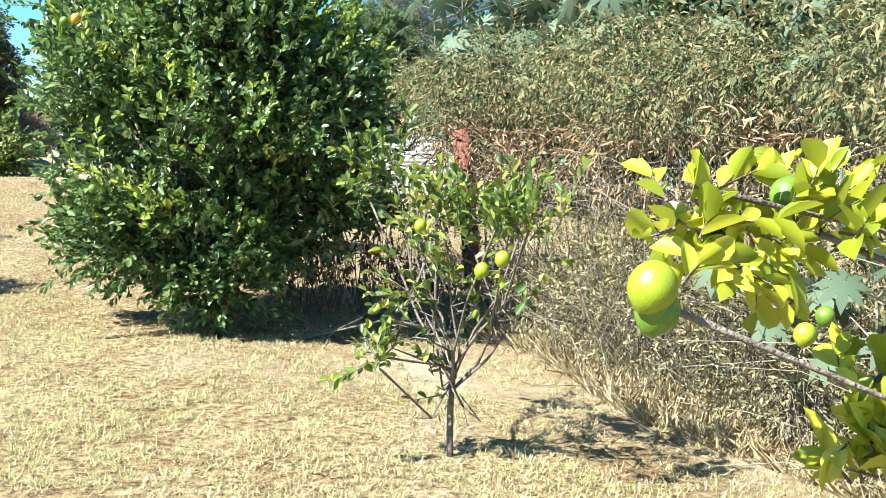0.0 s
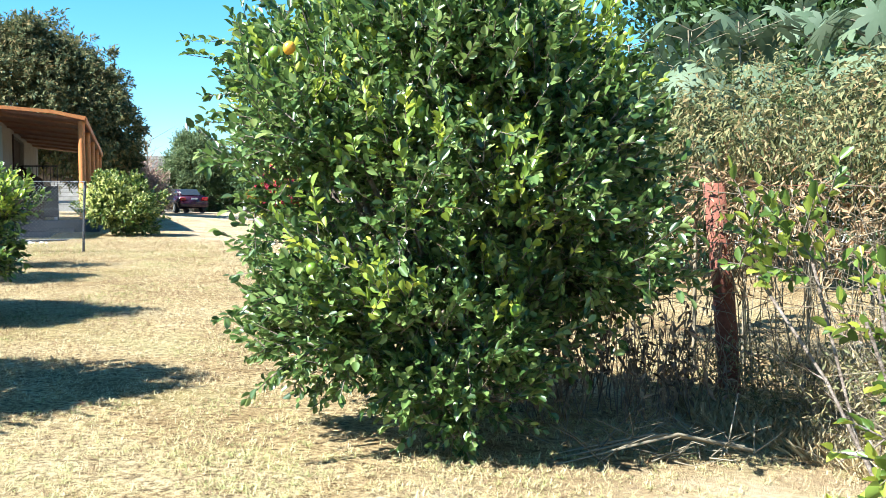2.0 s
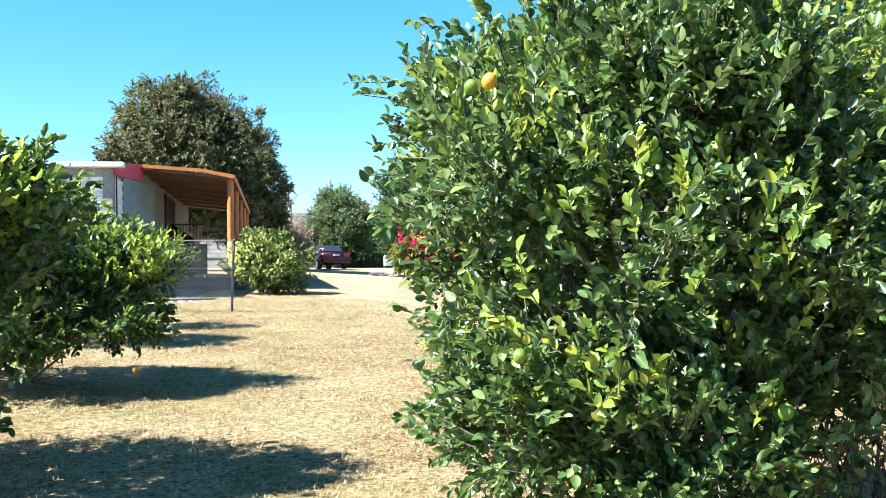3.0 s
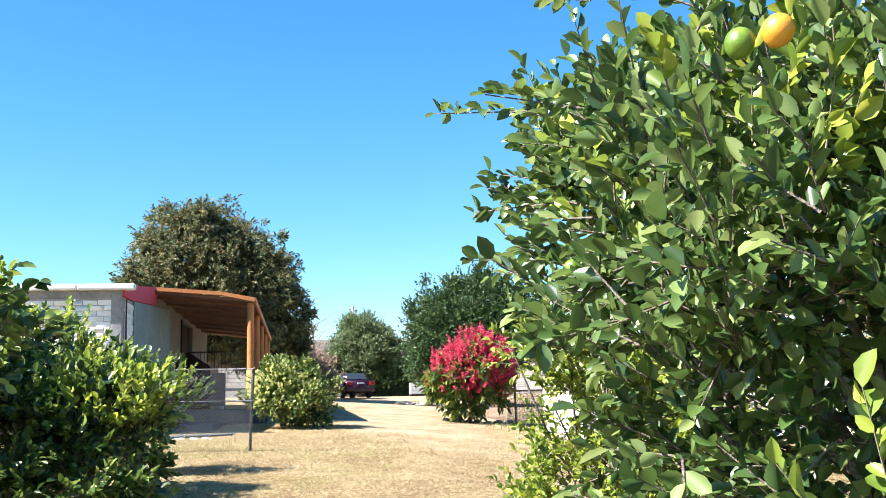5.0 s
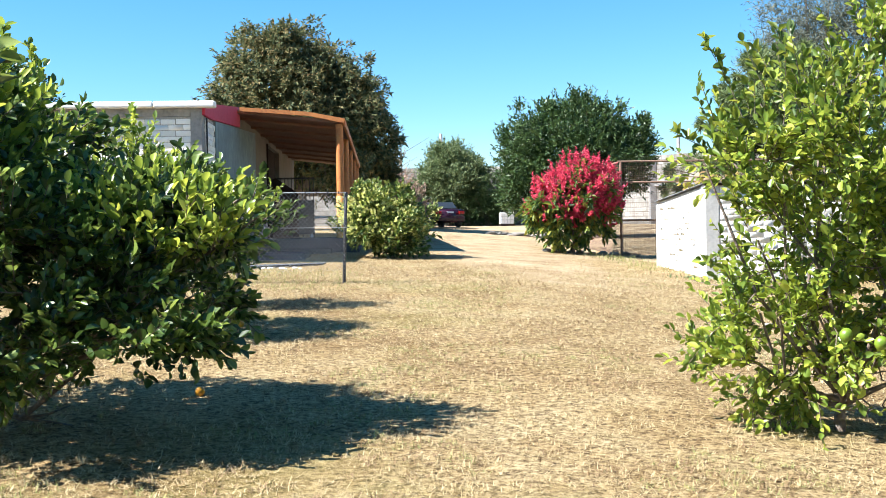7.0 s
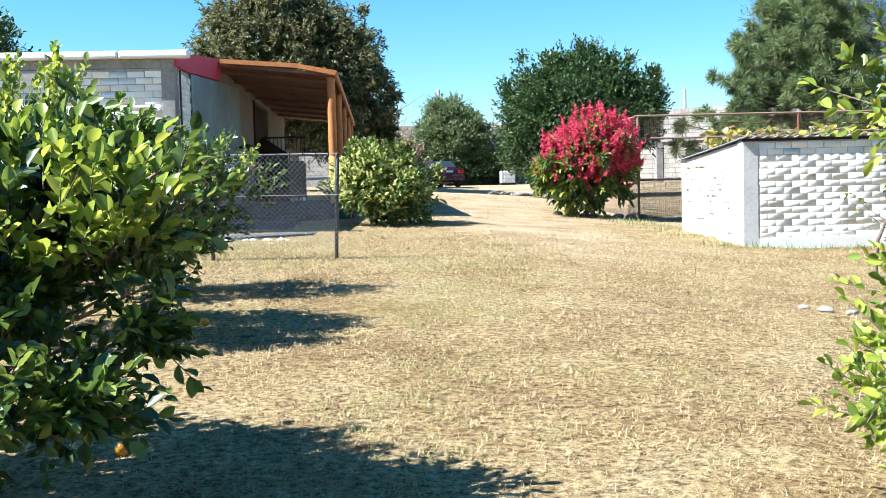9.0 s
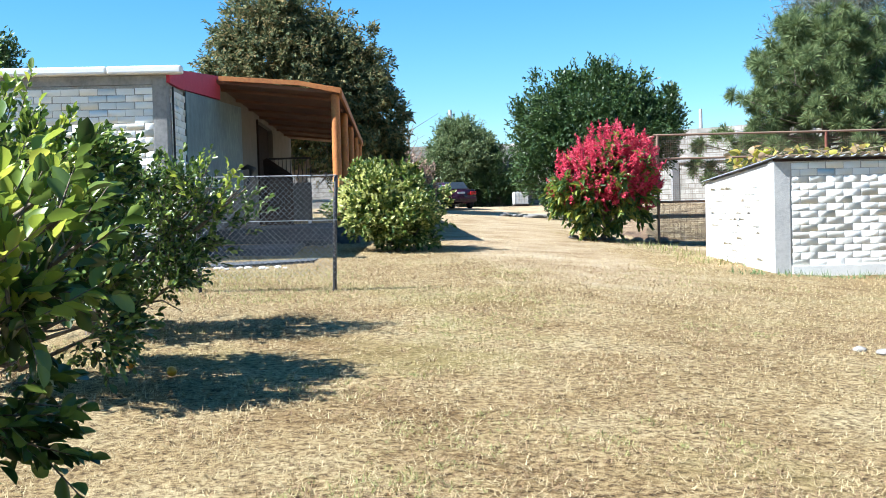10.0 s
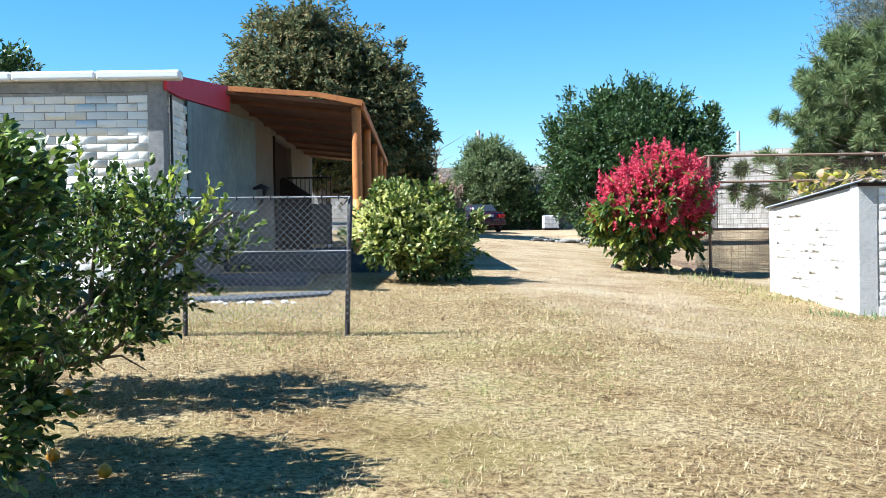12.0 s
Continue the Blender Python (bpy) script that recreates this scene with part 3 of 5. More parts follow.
ROW = [(-3.25, 9.1, [(0, 0, 1.35, 1.2, 1.25, 0.75), (0.65, -0.1, 1.5, 0.65, 0.9, 0.55), (0.5, -0.2, 1.0, 0.8, 0.8, 0.6), (0.9, 0.0, 0.5, 0.5, 0.5, 0.25), (1.15, 0.0, 1.5, 0.4, 0.5, 0.4)], 1350, 2.15),
       (-3.3, 13.1, [(-0.2, 0, 1.35, 1.0, 1.1, 0.66), (0.4, -0.1, 1.0, 0.95, 0.9, 0.45), (1.45, -0.45, 0.62, 0.3, 0.2, 0.08), (0.8, -0.4, 0.8, 0.6, 0.55, 0.35), (1.25, -0.1, 0.9, 0.5, 0.55, 0.3), (1.65, -0.1, 1.15, 0.3, 0.3, 0.18), (-0.2, 0, 1.65, 0.55, 0.7, 0.3), (1.15, -0.5, 0.55, 0.5, 0.4, 0.2), (0.5, -0.8, 0.5, 0.6, 0.45, 0.25)], 1700, 2.0),
       (-3.35, 16.9, [(0, 0, 1.1, 0.85, 0.85, 0.55), (0.4, 0.2, 1.2, 0.6, 0.6, 0.4), (0.7, 0, 0.35, 0.3, 0.3, 0.12), (0.55, -0.3, 0.6, 0.6, 0.5, 0.3)], 760, 1.75),
       (-3.25, 19.3, [(0.05, 0, 1.0, 0.85, 0.85, 0.5), (0.6, 0, 0.8, 0.6, 0.6, 0.45), (1.2, 0, 1.2, 0.28, 0.15, 0.08), (0.7, 0, 1.15, 0.45, 0.5, 0.2), (0.3, -0.2, 0.5, 0.6, 0.5, 0.25)], 560, 1.4)]
for k, (tx, ty, lob, n, top) in enumerate(ROW):
    rngf = random.Random(60 + k)
    fr = [(tx + rngf.uniform(-0.2, 1.0), ty - rngf.uniform(0.5, 1.0), gz(tx, ty) + rngf.uniform(0.7, 1.5), 0.028, lime_skin) for j in range(3)]
    whips = []
    for j in range((16, 22, 9, 5)[k]):
        wx, wy = rngf.uniform(-1.0, 0.6) * (1.0, 1.05, 0.7, 0.6)[k], rngf.uniform(-0.9, 0.7) * (1.0, 1.0, 0.7, 0.7)[k]
        h = top - 0.25 * abs(wx) + rngf.uniform(0.15, 0.55)
        whips.append(((wx, wy, h - 0.55), (wx + rngf.uniform(-0.12, 0.15), wy + rngf.uniform(-0.1, 0.1), h)))
    citrus("orange_tree", tx, ty, lob, 20 + k, ["low spreading orange tree with drooping glossy branches", "broad orange tree with a low hanging branch", "small orange tree with tall upright shoots", "thin orange tree beside the wire fence"][k],
           int(n * (1.45, 1.45, 1.45, 1.7)[k]), leaf_orange, r0=0.055, fork=0.28, group="row of orange trees", fruits=fr, whips=whips, length=0.2, size=(0.066, 0.066, 0.06, 0.054)[k],
           extra=([((0.1, -0.25, 0.0, -0.45)[k], -0.1, top - 0.4, (0.9, 0.8, 0.6, 0.35)[k], (0.95, 1.0, 0.55, 0.4)[k], 0.55), ((1.1, 1.3, 0.5, 1.0)[k], -0.2, (1.5, 1.05, 1.2, 1.15)[k], (0.4, 0.5, 0.4, 0.4)[k], 0.4, 0.2)], (600, 720, 170, 90)[k], leaf_young))
citrus("lemon_sapling", 1.75, 4.19, [(0.0, 0.0, 0.42, 0.08, 0.08, 0.2), (-0.05, -0.1, 0.78, 0.18, 0.2, 0.22), (0.08, 0.1, 1.0, 0.2, 0.22, 0.2), (-0.2, 0.2, 1.2, 0.15, 0.15, 0.15), (0.22, -0.35, 0.98, 0.15, 0.2, 0.12), (-0.42, -0.1, 0.48, 0.12, 0.08, 0.04), (0.05, -0.55, 1.0, 0.12, 0.15, 0.12), (-0.1, 0.6, 1.25, 0.16, 0.16, 0.12)], 31, "young sparse lemon tree with thin trunk, on the lawn", 210, leaf_sapling, r0=0.015, clump=0.5, fork=0.42, leaves=6, sub=2, length=0.15, size=0.05, shell=0.2,
       fruits=[(1.63, 3.58, 1.09, 0.03, lemon_skin), (1.68, 3.5, 1.14, 0.03, lemon_skin), (1.5, 3.9, 1.25, 0.026, lemon_skin)])
# overhanging lemon branch beside the first steps
citrus("lemon_tree", 2.35, 0.85, [(-1.5, 0.42, 1.34, 0.06, 0.04, 0.04), (-1.38, 0.47, 1.44, 0.1, 0.06, 0.07), (-1.16, 0.49, 1.44, 0.14, 0.07, 0.05), (-1.1, 0.4, 1.37, 0.14, 0.08, 0.05), (-0.9, 0.58, 1.07, 0.09, 0.08, 0.07), (-0.86, 0.56, 0.93, 0.1, 0.08, 0.06)], 32, "lemon tree with large yellow-green leaves and fruit", 95, leaf_yellow, r0=0.0055, leaves=5, size=0.064, length=0.07, clump=0.6, fork=1.3, sub=1, shell=0.2,
       fruits=[(0.822, 1.22, 1.326, 0.036, lemon_skin), (0.84, 1.235, 1.288, 0.033, lime_skin), (1.176, 1.357, 1.449, 0.029, lime_skin), (1.618, 1.797, 1.117, 0.026, lemon_skin), (1.661, 1.783, 1.158, 0.022, lime_skin)])


# ---- hedge of dry shrubs along the wire fence ----
def hedge():
    rng = np.random.default_rng(41)
    ox, oy, oz = 4.2, 5, gz(4.2, 5)
    t = thing("overgrown_hedge", ox, oy, oz, "tangled overgrown hedge, green above and dry brown below", "hedge")

    def loc(p):
        return p - np.array([ox, oy, oz])

    def wands(n, x0, x1, y0, y1, h0, h1, spread, r, start=0.0):
        out = []
        for k in range(n):
            y = rng.uniform(y0, y1)
            x = rng.uniform(x0, x1) + 0.15 * math.sin(y * 2)
            b = np.array([x, y, gz(x, y) + start * rng.random()])
            h = rng.uniform(h0, h1)
            e = b + rng.normal(size=3) * [spread, spread, 0.1] + [0, 0, h]
            m1 = b + (e - b) * 0.4 + rng.normal(size=3) * 0.07
            m2 = b + (e - b) * 0.75 + rng.normal(size=3) * 0.09
            out.append([(loc(b), r), (loc(m1), r * 0.8), (loc(m2), r * 0.6), (loc(e), r * 0.3)])
        return out
    tubes("dry_stem_mass", wands(520, 3.7, 5.2, 0.5, 7.6, 0.9, 2.2, 0.3, 0.006) + wands(40, 3.9, 5.2, 7.6, 9.0, 1.4, 2.2, 0.2, 0.006) + wands(900, 3.3, 4.6, 0.5, 7.8, 0.3, 0.9, 0.35, 0.0035) + wands(500, 3.4, 4.4, 0.5, 8.6, 0.1, 0.5, 0.7, 0.004, 1.4), twig_grey, t, 3, "grey and brown dry stems", "stuff")
    # drooping green top
    lob = [(4.35 + 0.25 * math.sin(i * 1.3), 0.6 + i * 0.62, gz(4.4, i * 0.62) + 2.1 + 0.15 * math.sin(i * 2.1), 0.75, 0.6, 0.34) for i in range(19)]
    v, q, _ = shoots(lob, 6800, rng, 8, 0.2, 0.055, 0.32, up=-0.3, droop=0.45, shell=0.5, plain=True)
    mesh_part("green_top", mesh_from("green_top", loc(v), q, leaf_olive), t, "olive green drooping leaves", "stuff")
    # hanging dead vines in the middle, thin enough to see through
    lob = [(4.2 + 0.2 * math.sin(i * 2), 0.6 + i * 0.62, gz(4.4, i * 0.62) + 1.55, 0.55, 0.6, 0.3) for i in range(15)]
    v, q, _ = shoots(lob, 950, rng, 7, 0.28, 0.075, 0.22, up=-0.8, droop=0.3, shell=0.3)
    mesh_part("dead_vine", mesh_from("dead_vine", loc(v), q, dry_leaf), t, "rust-brown hanging dead vine leaves", "stuff")
    # the vine that hangs over the pipe post
    lob = [(3.68, 8.4, gz(3.7, 8.4) + 1.5, 0.34, 0.3, 0.3), (3.72, 8.4, gz(3.7, 8.4) + 1.2, 0.28, 0.25, 0.35)]
    v, q, _ = shoots(lob, 100, rng, 8, 0.26, 0.06, 0.24, up=-0.9, droop=0.3, shell=0.4)
    mesh_part("post_vine", mesh_from("post_vine", loc(v), q, dry_leaf), t, "dead vine hanging over the post", "stuff")
    # low grey-green and straw weeds
    lob = [(3.75 + 0.15 * math.sin(i * 2.3), 0.5 + i * 0.5, gz(3.8, i * 0.5) + (0.5 if i < 13 else 0.2), 0.5, 0.5, 0.55 if i < 13 else 0.25) for i in range(17)]
    v, q, _ = shoots(lob, 4000, rng, 7, 0.2, 0.05, 0.28, up=0.5, droop=0.2, shell=0.3, plain=True)
    mesh_part("weed_growth", mesh_from("weed_growth", loc(v), q, weed_mix), t, "grey-green and straw weeds", "stuff")
    # straw blades at the foot
    n = 9000
    y = rng.uniform(0.4, 8.4, n)
    x = 3.15 + np.abs(rng.normal(size=n)) * 0.5 + 0.12 * np.sin(y * 2.3)
    p = np.stack([x, y, gza(x, y)], -1)
    ax = rng.normal(size=(n, 3)) * [0.55, 0.55, 0.1] + [0, 0, 1]
    v, q = leaf_arrays(loc(p), ax, rng.uniform(0.06, 0.2, n), 0.028, 0.1, rng, 0.25)
    mesh_part("straw_foot", mesh_from("straw_foot", v, q, straw), t, "pale straw at the hedge's foot", "stuff")
    return t


weed_mix = material("weed_mix", [(0.06, 0.075, 0.03), (0.14, 0.14, 0.055), (0.27, 0.22, 0.1), (0.42, 0.33, 0.18)], 0.75, translucent=0.15, island=True, bump=0)
hedge()


def castor_leaf(rng, size):
    """One palmate leaf of eight pointed lobes, flat in its own plane."""
    V, F = [(0, 0, 0)], []
    k = 8
    for i in range(k):
        a = -2.6 + 5.2 * i / (k - 1)
        ln = size * (1.0 - 0.35 * abs(a) / 2.6)
        c, s2 = math.cos(a), math.sin(a)
        w = ln * 0.17
        b = len(V)
        for u, wv, h in ((0.3, 0.75, 0.01), (0.6, 1.0, -0.02)):
            V += [(ln * u * c - w * wv * s2, ln * u * s2 + w * wv * c, h * size - 0.05 * size), (ln * u * c + w * wv * s2, ln * u * s2 - w * wv * c, h * size - 0.05 * size)]
        V.append((ln * c, ln * s2, -0.2 * size))
        F += [(0, b + 1, b + 3), (0, b + 3, b + 2), (0, b + 2, b), (b + 2, b + 3, b + 4)]
    return np.array(V), np.array(F)


def castor(x, y, height, count, seed, size=0.2, base=None):
    rng = np.random.default_rng(seed)
    t = thing("castor_plant", x, y, gz(x, y), "tall castor plant with star-shaped blue-green leaves", "plant", "castor plants")
    stems, V, F, off = [], [], [], 0
    stems.append([((0, 0, -0.05), 0.02), ((0.05, 0.02, height * 0.5), 0.016), ((0, 0.05, height), 0.008)])
    for k in range(count):
        z0 = height * rng.uniform(0.45, 1.0)
        a = rng.uniform(0, 6.28)
        d = np.array([math.cos(a), math.sin(a), 0.35])
        e = np.array([0.02, 0.03, z0]) + d * rng.uniform(0.2, 0.45)
        stems.append([((0.02, 0.03, z0), 0.006), (e, 0.003)])
        v, f = castor_leaf(rng, size * rng.uniform(0.7, 1.25))
        m = np.array(Euler((rng.normal() * 0.35, 0.75 + rng.normal() * 0.35, a)).to_matrix())
        V.append(v @ m.T + e)
        F.append(f + off)
        off += len(v)
    tubes("stalk", stems, twig_grey, t, 5, "reddish stalks")
    mesh_part("foliage", mesh_from("foliage", np.concatenate(V), np.concatenate(F), leaf_castor), t, kind="stuff")


for k, (cx, cy, h, n, sz0) in enumerate([(3.55, 4.05, 1.15, 24, 0.15), (3.5, 3.4, 0.9, 14, 0.14), (3.65, 3.0, 1.3, 14, 0.15), (6.2, 8.6, 3.5, 44, 0.28), (6.9, 7.4, 3.5, 40, 0.28), (5.0, 10.2, 3.2, 40, 0.29), (6.3, 11.0, 3.6, 40, 0.29), (5.6, 9.2, 3.35, 40, 0.28), (7.8, 6.0, 3.5, 34, 0.32), (4.9, 12.2, 3.2, 28, 0.3), (6.1, 6.6, 3.2, 36, 0.3), (4.3, 9.9, 3.0, 30, 0.28)]):
    castor(cx, cy, h, n, 70 + k, sz0)

# rusty pipe post and the old wires that the hedge hangs on
for k, (px, py, h) in enumerate([(3.8, 8.55, 1.62)]):
    p = thing("pipe_post", px, py, gz(px, py), "thick rusty red steel pipe post", "post", "old wire fence posts")
    tubes("shaft", [[((0.03, 0, -0.2), 0.082), ((-0.04, 0, h * 0.5), 0.08), ((-0.12, 0, h), 0.08), ((-0.12, 0, h + 0.005), 0.01)]], rust, p, 14)
for hh in (0.4, 0.8, 1.2, 1.6):
    w = thing("fence_wire", 3.8, 8.5, gz(3.8, 8.5) + hh, "thin rusty fence wire along the hedge", "wire", "old fence wires")
    tubes("strand", [[((0.2, -8, -0.25), 0.002), ((0.1, -4, -0.15), 0.002), ((0, 0, 0), 0.002), ((0.5, 3, 0.08), 0.002), ((1.0, 8, 0.25), 0.002)]], rust, w, 4)

# dead stalks standing between the lime tree and the fence post
def dry_stalks():
    rng = np.random.default_rng(79)
    ox, oy = 2.7, 8.2
    oz = gz(ox, oy)
    t = thing("dry_weed_clump", ox, oy, oz, "dense clump of dead brown stalks beside the lime tree", "weeds")
    paths, P = [], []
    for k in range(140):
        x, y = rng.uniform(-0.75, 0.75), rng.uniform(-0.5, 0.7)
        h = rng.uniform(0.35, 0.95)
        b = np.array([x, y, gz(ox + x, oy + y) - oz - 0.02])
        e = b + np.array([rng.normal() * 0.12, rng.normal() * 0.12, h])
        paths.append([(b, 0.005), ((b + e) / 2 + rng.normal(size=3) * 0.03, 0.004), (e, 0.002)])
        P.append(b + (e - b) * rng.uniform(0.3, 1.0, (7, 1)))
    tubes("stalk_mass", paths, stalk_brown, t, 3, "thin dead brown stalks", "stuff")
    P = np.concatenate(P)
    v, q = leaf_arrays(P, rng.normal(size=P.shape) + [0, 0, -0.6], rng.uniform(0.05, 0.1, len(P)), 0.3, 0.2, rng, 0.3, True)
    mesh_part("withered_foliage", mesh_from("withered_foliage", v, q, stalk_brown), t, "hanging withered brown leaves", "stuff")


stalk_brown = material("stalk_brown", [(0.08, 0.055, 0.035), (0.18, 0.12, 0.08), (0.32, 0.23, 0.15)], 0.85, island=True, bump=0)
dry_stalks()

# fallen dead branch by the lime tree
rng = np.random.default_rng(77)
dead = thing("dead_branch", 2.35, 7.0, gz(2.35, 7.0), "grey dead branch lying on the ground", "branch")
pp = []
for k in range(60):
    a = rng.uniform(0, 6.28)
    s0 = np.array([rng.uniform(-0.5, 0.5), rng.uniform(-0.3, 0.3), 0.02])
    e = s0 + np.array([math.cos(a) * 0.5, math.sin(a) * 0.3, rng.uniform(0.02, 0.4)]) * rng.uniform(0.4, 1)
    pp.append([(s0, 0.005), ((s0 + e) / 2 + rng.normal(size=3) * 0.05, 0.0035), (e, 0.0015)])
for k in range(3):
    pp.append([((0.5, -0.1 * k, 0.02), 0.012), ((0.0, 0.05 - 0.15 * k, 0.1 + 0.03 * k), 0.01), ((-0.7, -0.1 * k, 0.04), 0.004)])
for path in pp[60:]:
    tubes("stick", [path], twig_grey, dead, 5)
tubes("twig_tangle", pp[:60], twig_grey, dead, 4, "tangle of thin dead twigs", "stuff")

# ---- house ----
HX, HY, HYE, HXW = -4.05, 26.3, 46.0, -14.0
hz = gz(HX, HY)


def poly_prism(pts, axis, a, b):
    """A prism over the outline pts, drawn along an axis from a to b."""
    bm = bmesh.new()

    def at(u, v, w):
        return (w, u, v) if axis == "x" else ((u, w, v) if axis == "y" else (u, v, w))
    f0 = [bm.verts.new(at(u, v, a)) for u, v in pts]
    f1 = [bm.verts.new(at(u, v, b)) for u, v in pts]
    bm.faces.new(f0), bm.faces.new(f1[::-1])
    for i in range(len(pts)):
        j = (i + 1) % len(pts)
        bm.faces.new((f0[i], f0[j], f1[j], f1[i]))
    return bm


house = thing("house", 0, 0, 0, "single-storey whitewashed brick house with orange porch", "house")
DY0, DY1, DZ = 36.9, 40.4, 4.38
SIDE = "grey plastered side wall"
part("side_wall", poly_prism([(HY + 0.25, 0.6), (DY0, 0.6), (DY0, 4.62), (31.0, 4.62), (HY + 0.25, 3.98)], "x", HX - 0.2, HX), plaster_grey, house, SIDE)
part("side_wall", box_bm(HX - 0.2, HX, DY1, HYE - 0.2, 0.6, 4.62), plaster_grey, house, SIDE)
part("lintel", box_bm(HX - 0.2, HX, DY0, DY1, DZ, 4.62), plaster_grey, house)
part("front_wall", box_bm(HXW, HX - 0.2, HY + 0.009, HY + 0.2, 0.6, 3.95), mortar, house, "mortar between whitewashed bricks")
part("corner_pillar", box_bm(HX - 0.2, HX + 0.01, HY, HY + 0.25, 0.6, 4.1, 0.01), concrete, house, "bare concrete corner pillar")
part("ring_beam", box_bm(HXW, HX - 0.2, HY, HY + 0.2, 3.955, 4.1, 0.008), concrete, house)
part("back_wall", box_bm(HXW, HX - 0.2, HYE - 0.2, HYE, 0.6, 4.62), plaster_grey, house)
part("far_side_wall", box_bm(HXW - 0.2, HXW, HY, HYE, 0.6, 4.62), plaster_grey, house)
for k in range(9):
    x1 = HX + 0.27 - k * 1.12
    part("roof_edge", box_bm(x1 - 1.115, x1, HY - 0.16, HY + 0.08, 4.105 + 0.002 * (k % 2), 4.225, 0.03), white_pvc, house, "white rounded roof edge piece")
part("main_roof", poly_prism([(HY + 0.1, 4.1), (31.2, 4.63), (HYE, 4.63), (HYE, 4.72), (31.2, 4.7), (HY + 0.1, 4.2)], "x", HXW, HX - 0.06), concrete, house)
part("red_gable", poly_prism([(HY + 0.03, 3.985), (27.2, 3.99), (31.0, 4.24), (31.0, 4.7), (HY + 0.03, 4.2)], "x", HX - 0.04, HX + 0.06), red_paint, house, "red painted gable panel")
strip = part("brick_strip", poly_prism([(HY + 0.26, 0.9), (27.5, 0.9), (27.5, 3.97), (HY + 0.26, 3.97)], "x", HX + 0.002, HX + 0.02), mortar, house, "unplastered strip of whitewashed bricks")
part("metal_sheet", poly_prism([(27.6, 2.45), (33.9, 2.45), (33.9, 4.38), (27.6, 4.0)], "x", HX + 0.035, HX + 0.05), sheet_metal, house, "weathered grey-green metal sheet")
tubes("down_pipe", [[((HX + 0.05, HY + 0.28, 1.0), 0.016), ((HX + 0.05, HY + 0.28, 3.95), 0.016)]], black_iron, house, 8, "thin dark down pipe")
part("porch_ceiling", poly_prism([(HX, 4.52), (-1.62, 4.25), (-1.62, 4.31), (HX, 4.6)], "y", 30.62, 45.5), roof_wood, house, "dark wooden porch ceiling")
for k in range(7):
    y0 = 31.4 + k * 2.0
    part("rafter", poly_prism([(HX + 0.01, 4.455), (-1.66, 4.19), (-1.66, 4.245), (HX + 0.01, 4.515)], "y", y0, y0 + 0.1), roof_wood, house)
part("fascia", poly_prism([(HX + 0.12, 4.55), (-2.4, 4.43), (-1.6, 4.26), (-1.57, 4.36), (-2.4, 4.52), (HX + 0.12, 4.64)], "y", 30.5, 30.6), orange_paint, house, "orange wooden roof edge")
part("side_fascia", box_bm(-1.615, -1.56, 30.61, 45.5, 4.2, 4.36, 0.008), orange_paint, house)
for py in (30.72, 34.4, 38.0, 41.9, 45.2):
    tubes("pillar", [[((-1.7, py, 1.64), 0.092), ((-1.7, py, 3.0), 0.09), ((-1.7, py, 4.25), 0.088)]], orange_paint, house, 14, "round orange painted pillar")
    # added sleeve: paints the sunlit lower part of the pillar brighter
    tubes("sunlit_foot", [[((-1.7, py, 1.64), 0.1), ((-1.7, py, 2.6), 0.1), ((-1.7, py, 2.61), 0.09)]], orange_sunlit, house, 14, "lower part of the pillar, in brighter orange for the sun on it")
# porch floor and step take the concrete with the shade coloured in
part("porch_floor", box_bm(HX, -1.3, 30.4, HYE, 0.8, 1.65, 0.02), shaded_concrete, house, "raised concrete porch floor")
part("porch_step", box_bm(HX + 0.9, -1.9, 29.9, 30.38, 0.8, 1.42, 0.02), shaded_concrete, house)
door = part("door", box_bm(HX - 0.17, HX - 0.13, DY0, DY1, 1.66, DZ, 0.01), dark_wood, house, "dark wooden house door")
part("door_frame", box_bm(HX - 0.05, HX + 0.05, DY0 - 0.08, DY0, 1.66, DZ, 0.01), dark_wood, house)
part("door_panel", box_bm(HX - 0.13, HX - 0.11, DY0 + 0.25, DY1 - 0.25, 1.9, 2.8, 0.006), dark_wood, door)
tubes("lamp_hook", [[((HX + 0.09, 33.2, 2.95), 0.03), ((HX + 0.25, 33.2, 3.0), 0.06), ((HX + 0.36, 33.2, 2.95), 0.09), ((HX + 0.3, 33.2, 2.8), 0.03), ((HX + 0.22, 33.2, 2.62), 0.02)]], black_iron, house, 8, "small dark wall bracket")

gate = thing("iron_gate", HX + 0.05, 39.0, 1.66, "open black iron railing gate on the porch", "gate")
part("top_rail", box_bm(0, 1.15, -0.02, 0.02, 1.8, 1.85), black_iron, gate)
part("lower_panel", box_bm(0.01, 1.14, -0.008, 0.008, 0.12, 1.15), black_iron, gate, "solid dark lower sheet")
part("bottom_rail", box_bm(0, 1.15, -0.02, 0.02, 0.1, 0.14), black_iron, gate)
for k in range(11):
    tubes("bar", [[((0.02 + k * 0.11, 0, 0), 0.012), ((0.02 + k * 0.11, 0, 1.86), 0.012)]], black_iron, gate, 6)
panel = thing("dark_board", HX + 0.1, 37.2, 1.66, "dark board leaning beside the door", "board")
part("board", poly_prism([(0, 0), (0.75, 0), (0.75, 1.3), (0.1, 1.75), (0, 1.7)], "y", 0, 0.05), dark_wood, panel)
bench = thing("concrete_bench", -2.6, 41.0, 1.65, "pale concrete bench on the porch", "bench")
part("seat", box_bm(-0.7, 0.7, -0.2, 0.2, 0.62, 0.7, 0.01), plaster_white, bench)
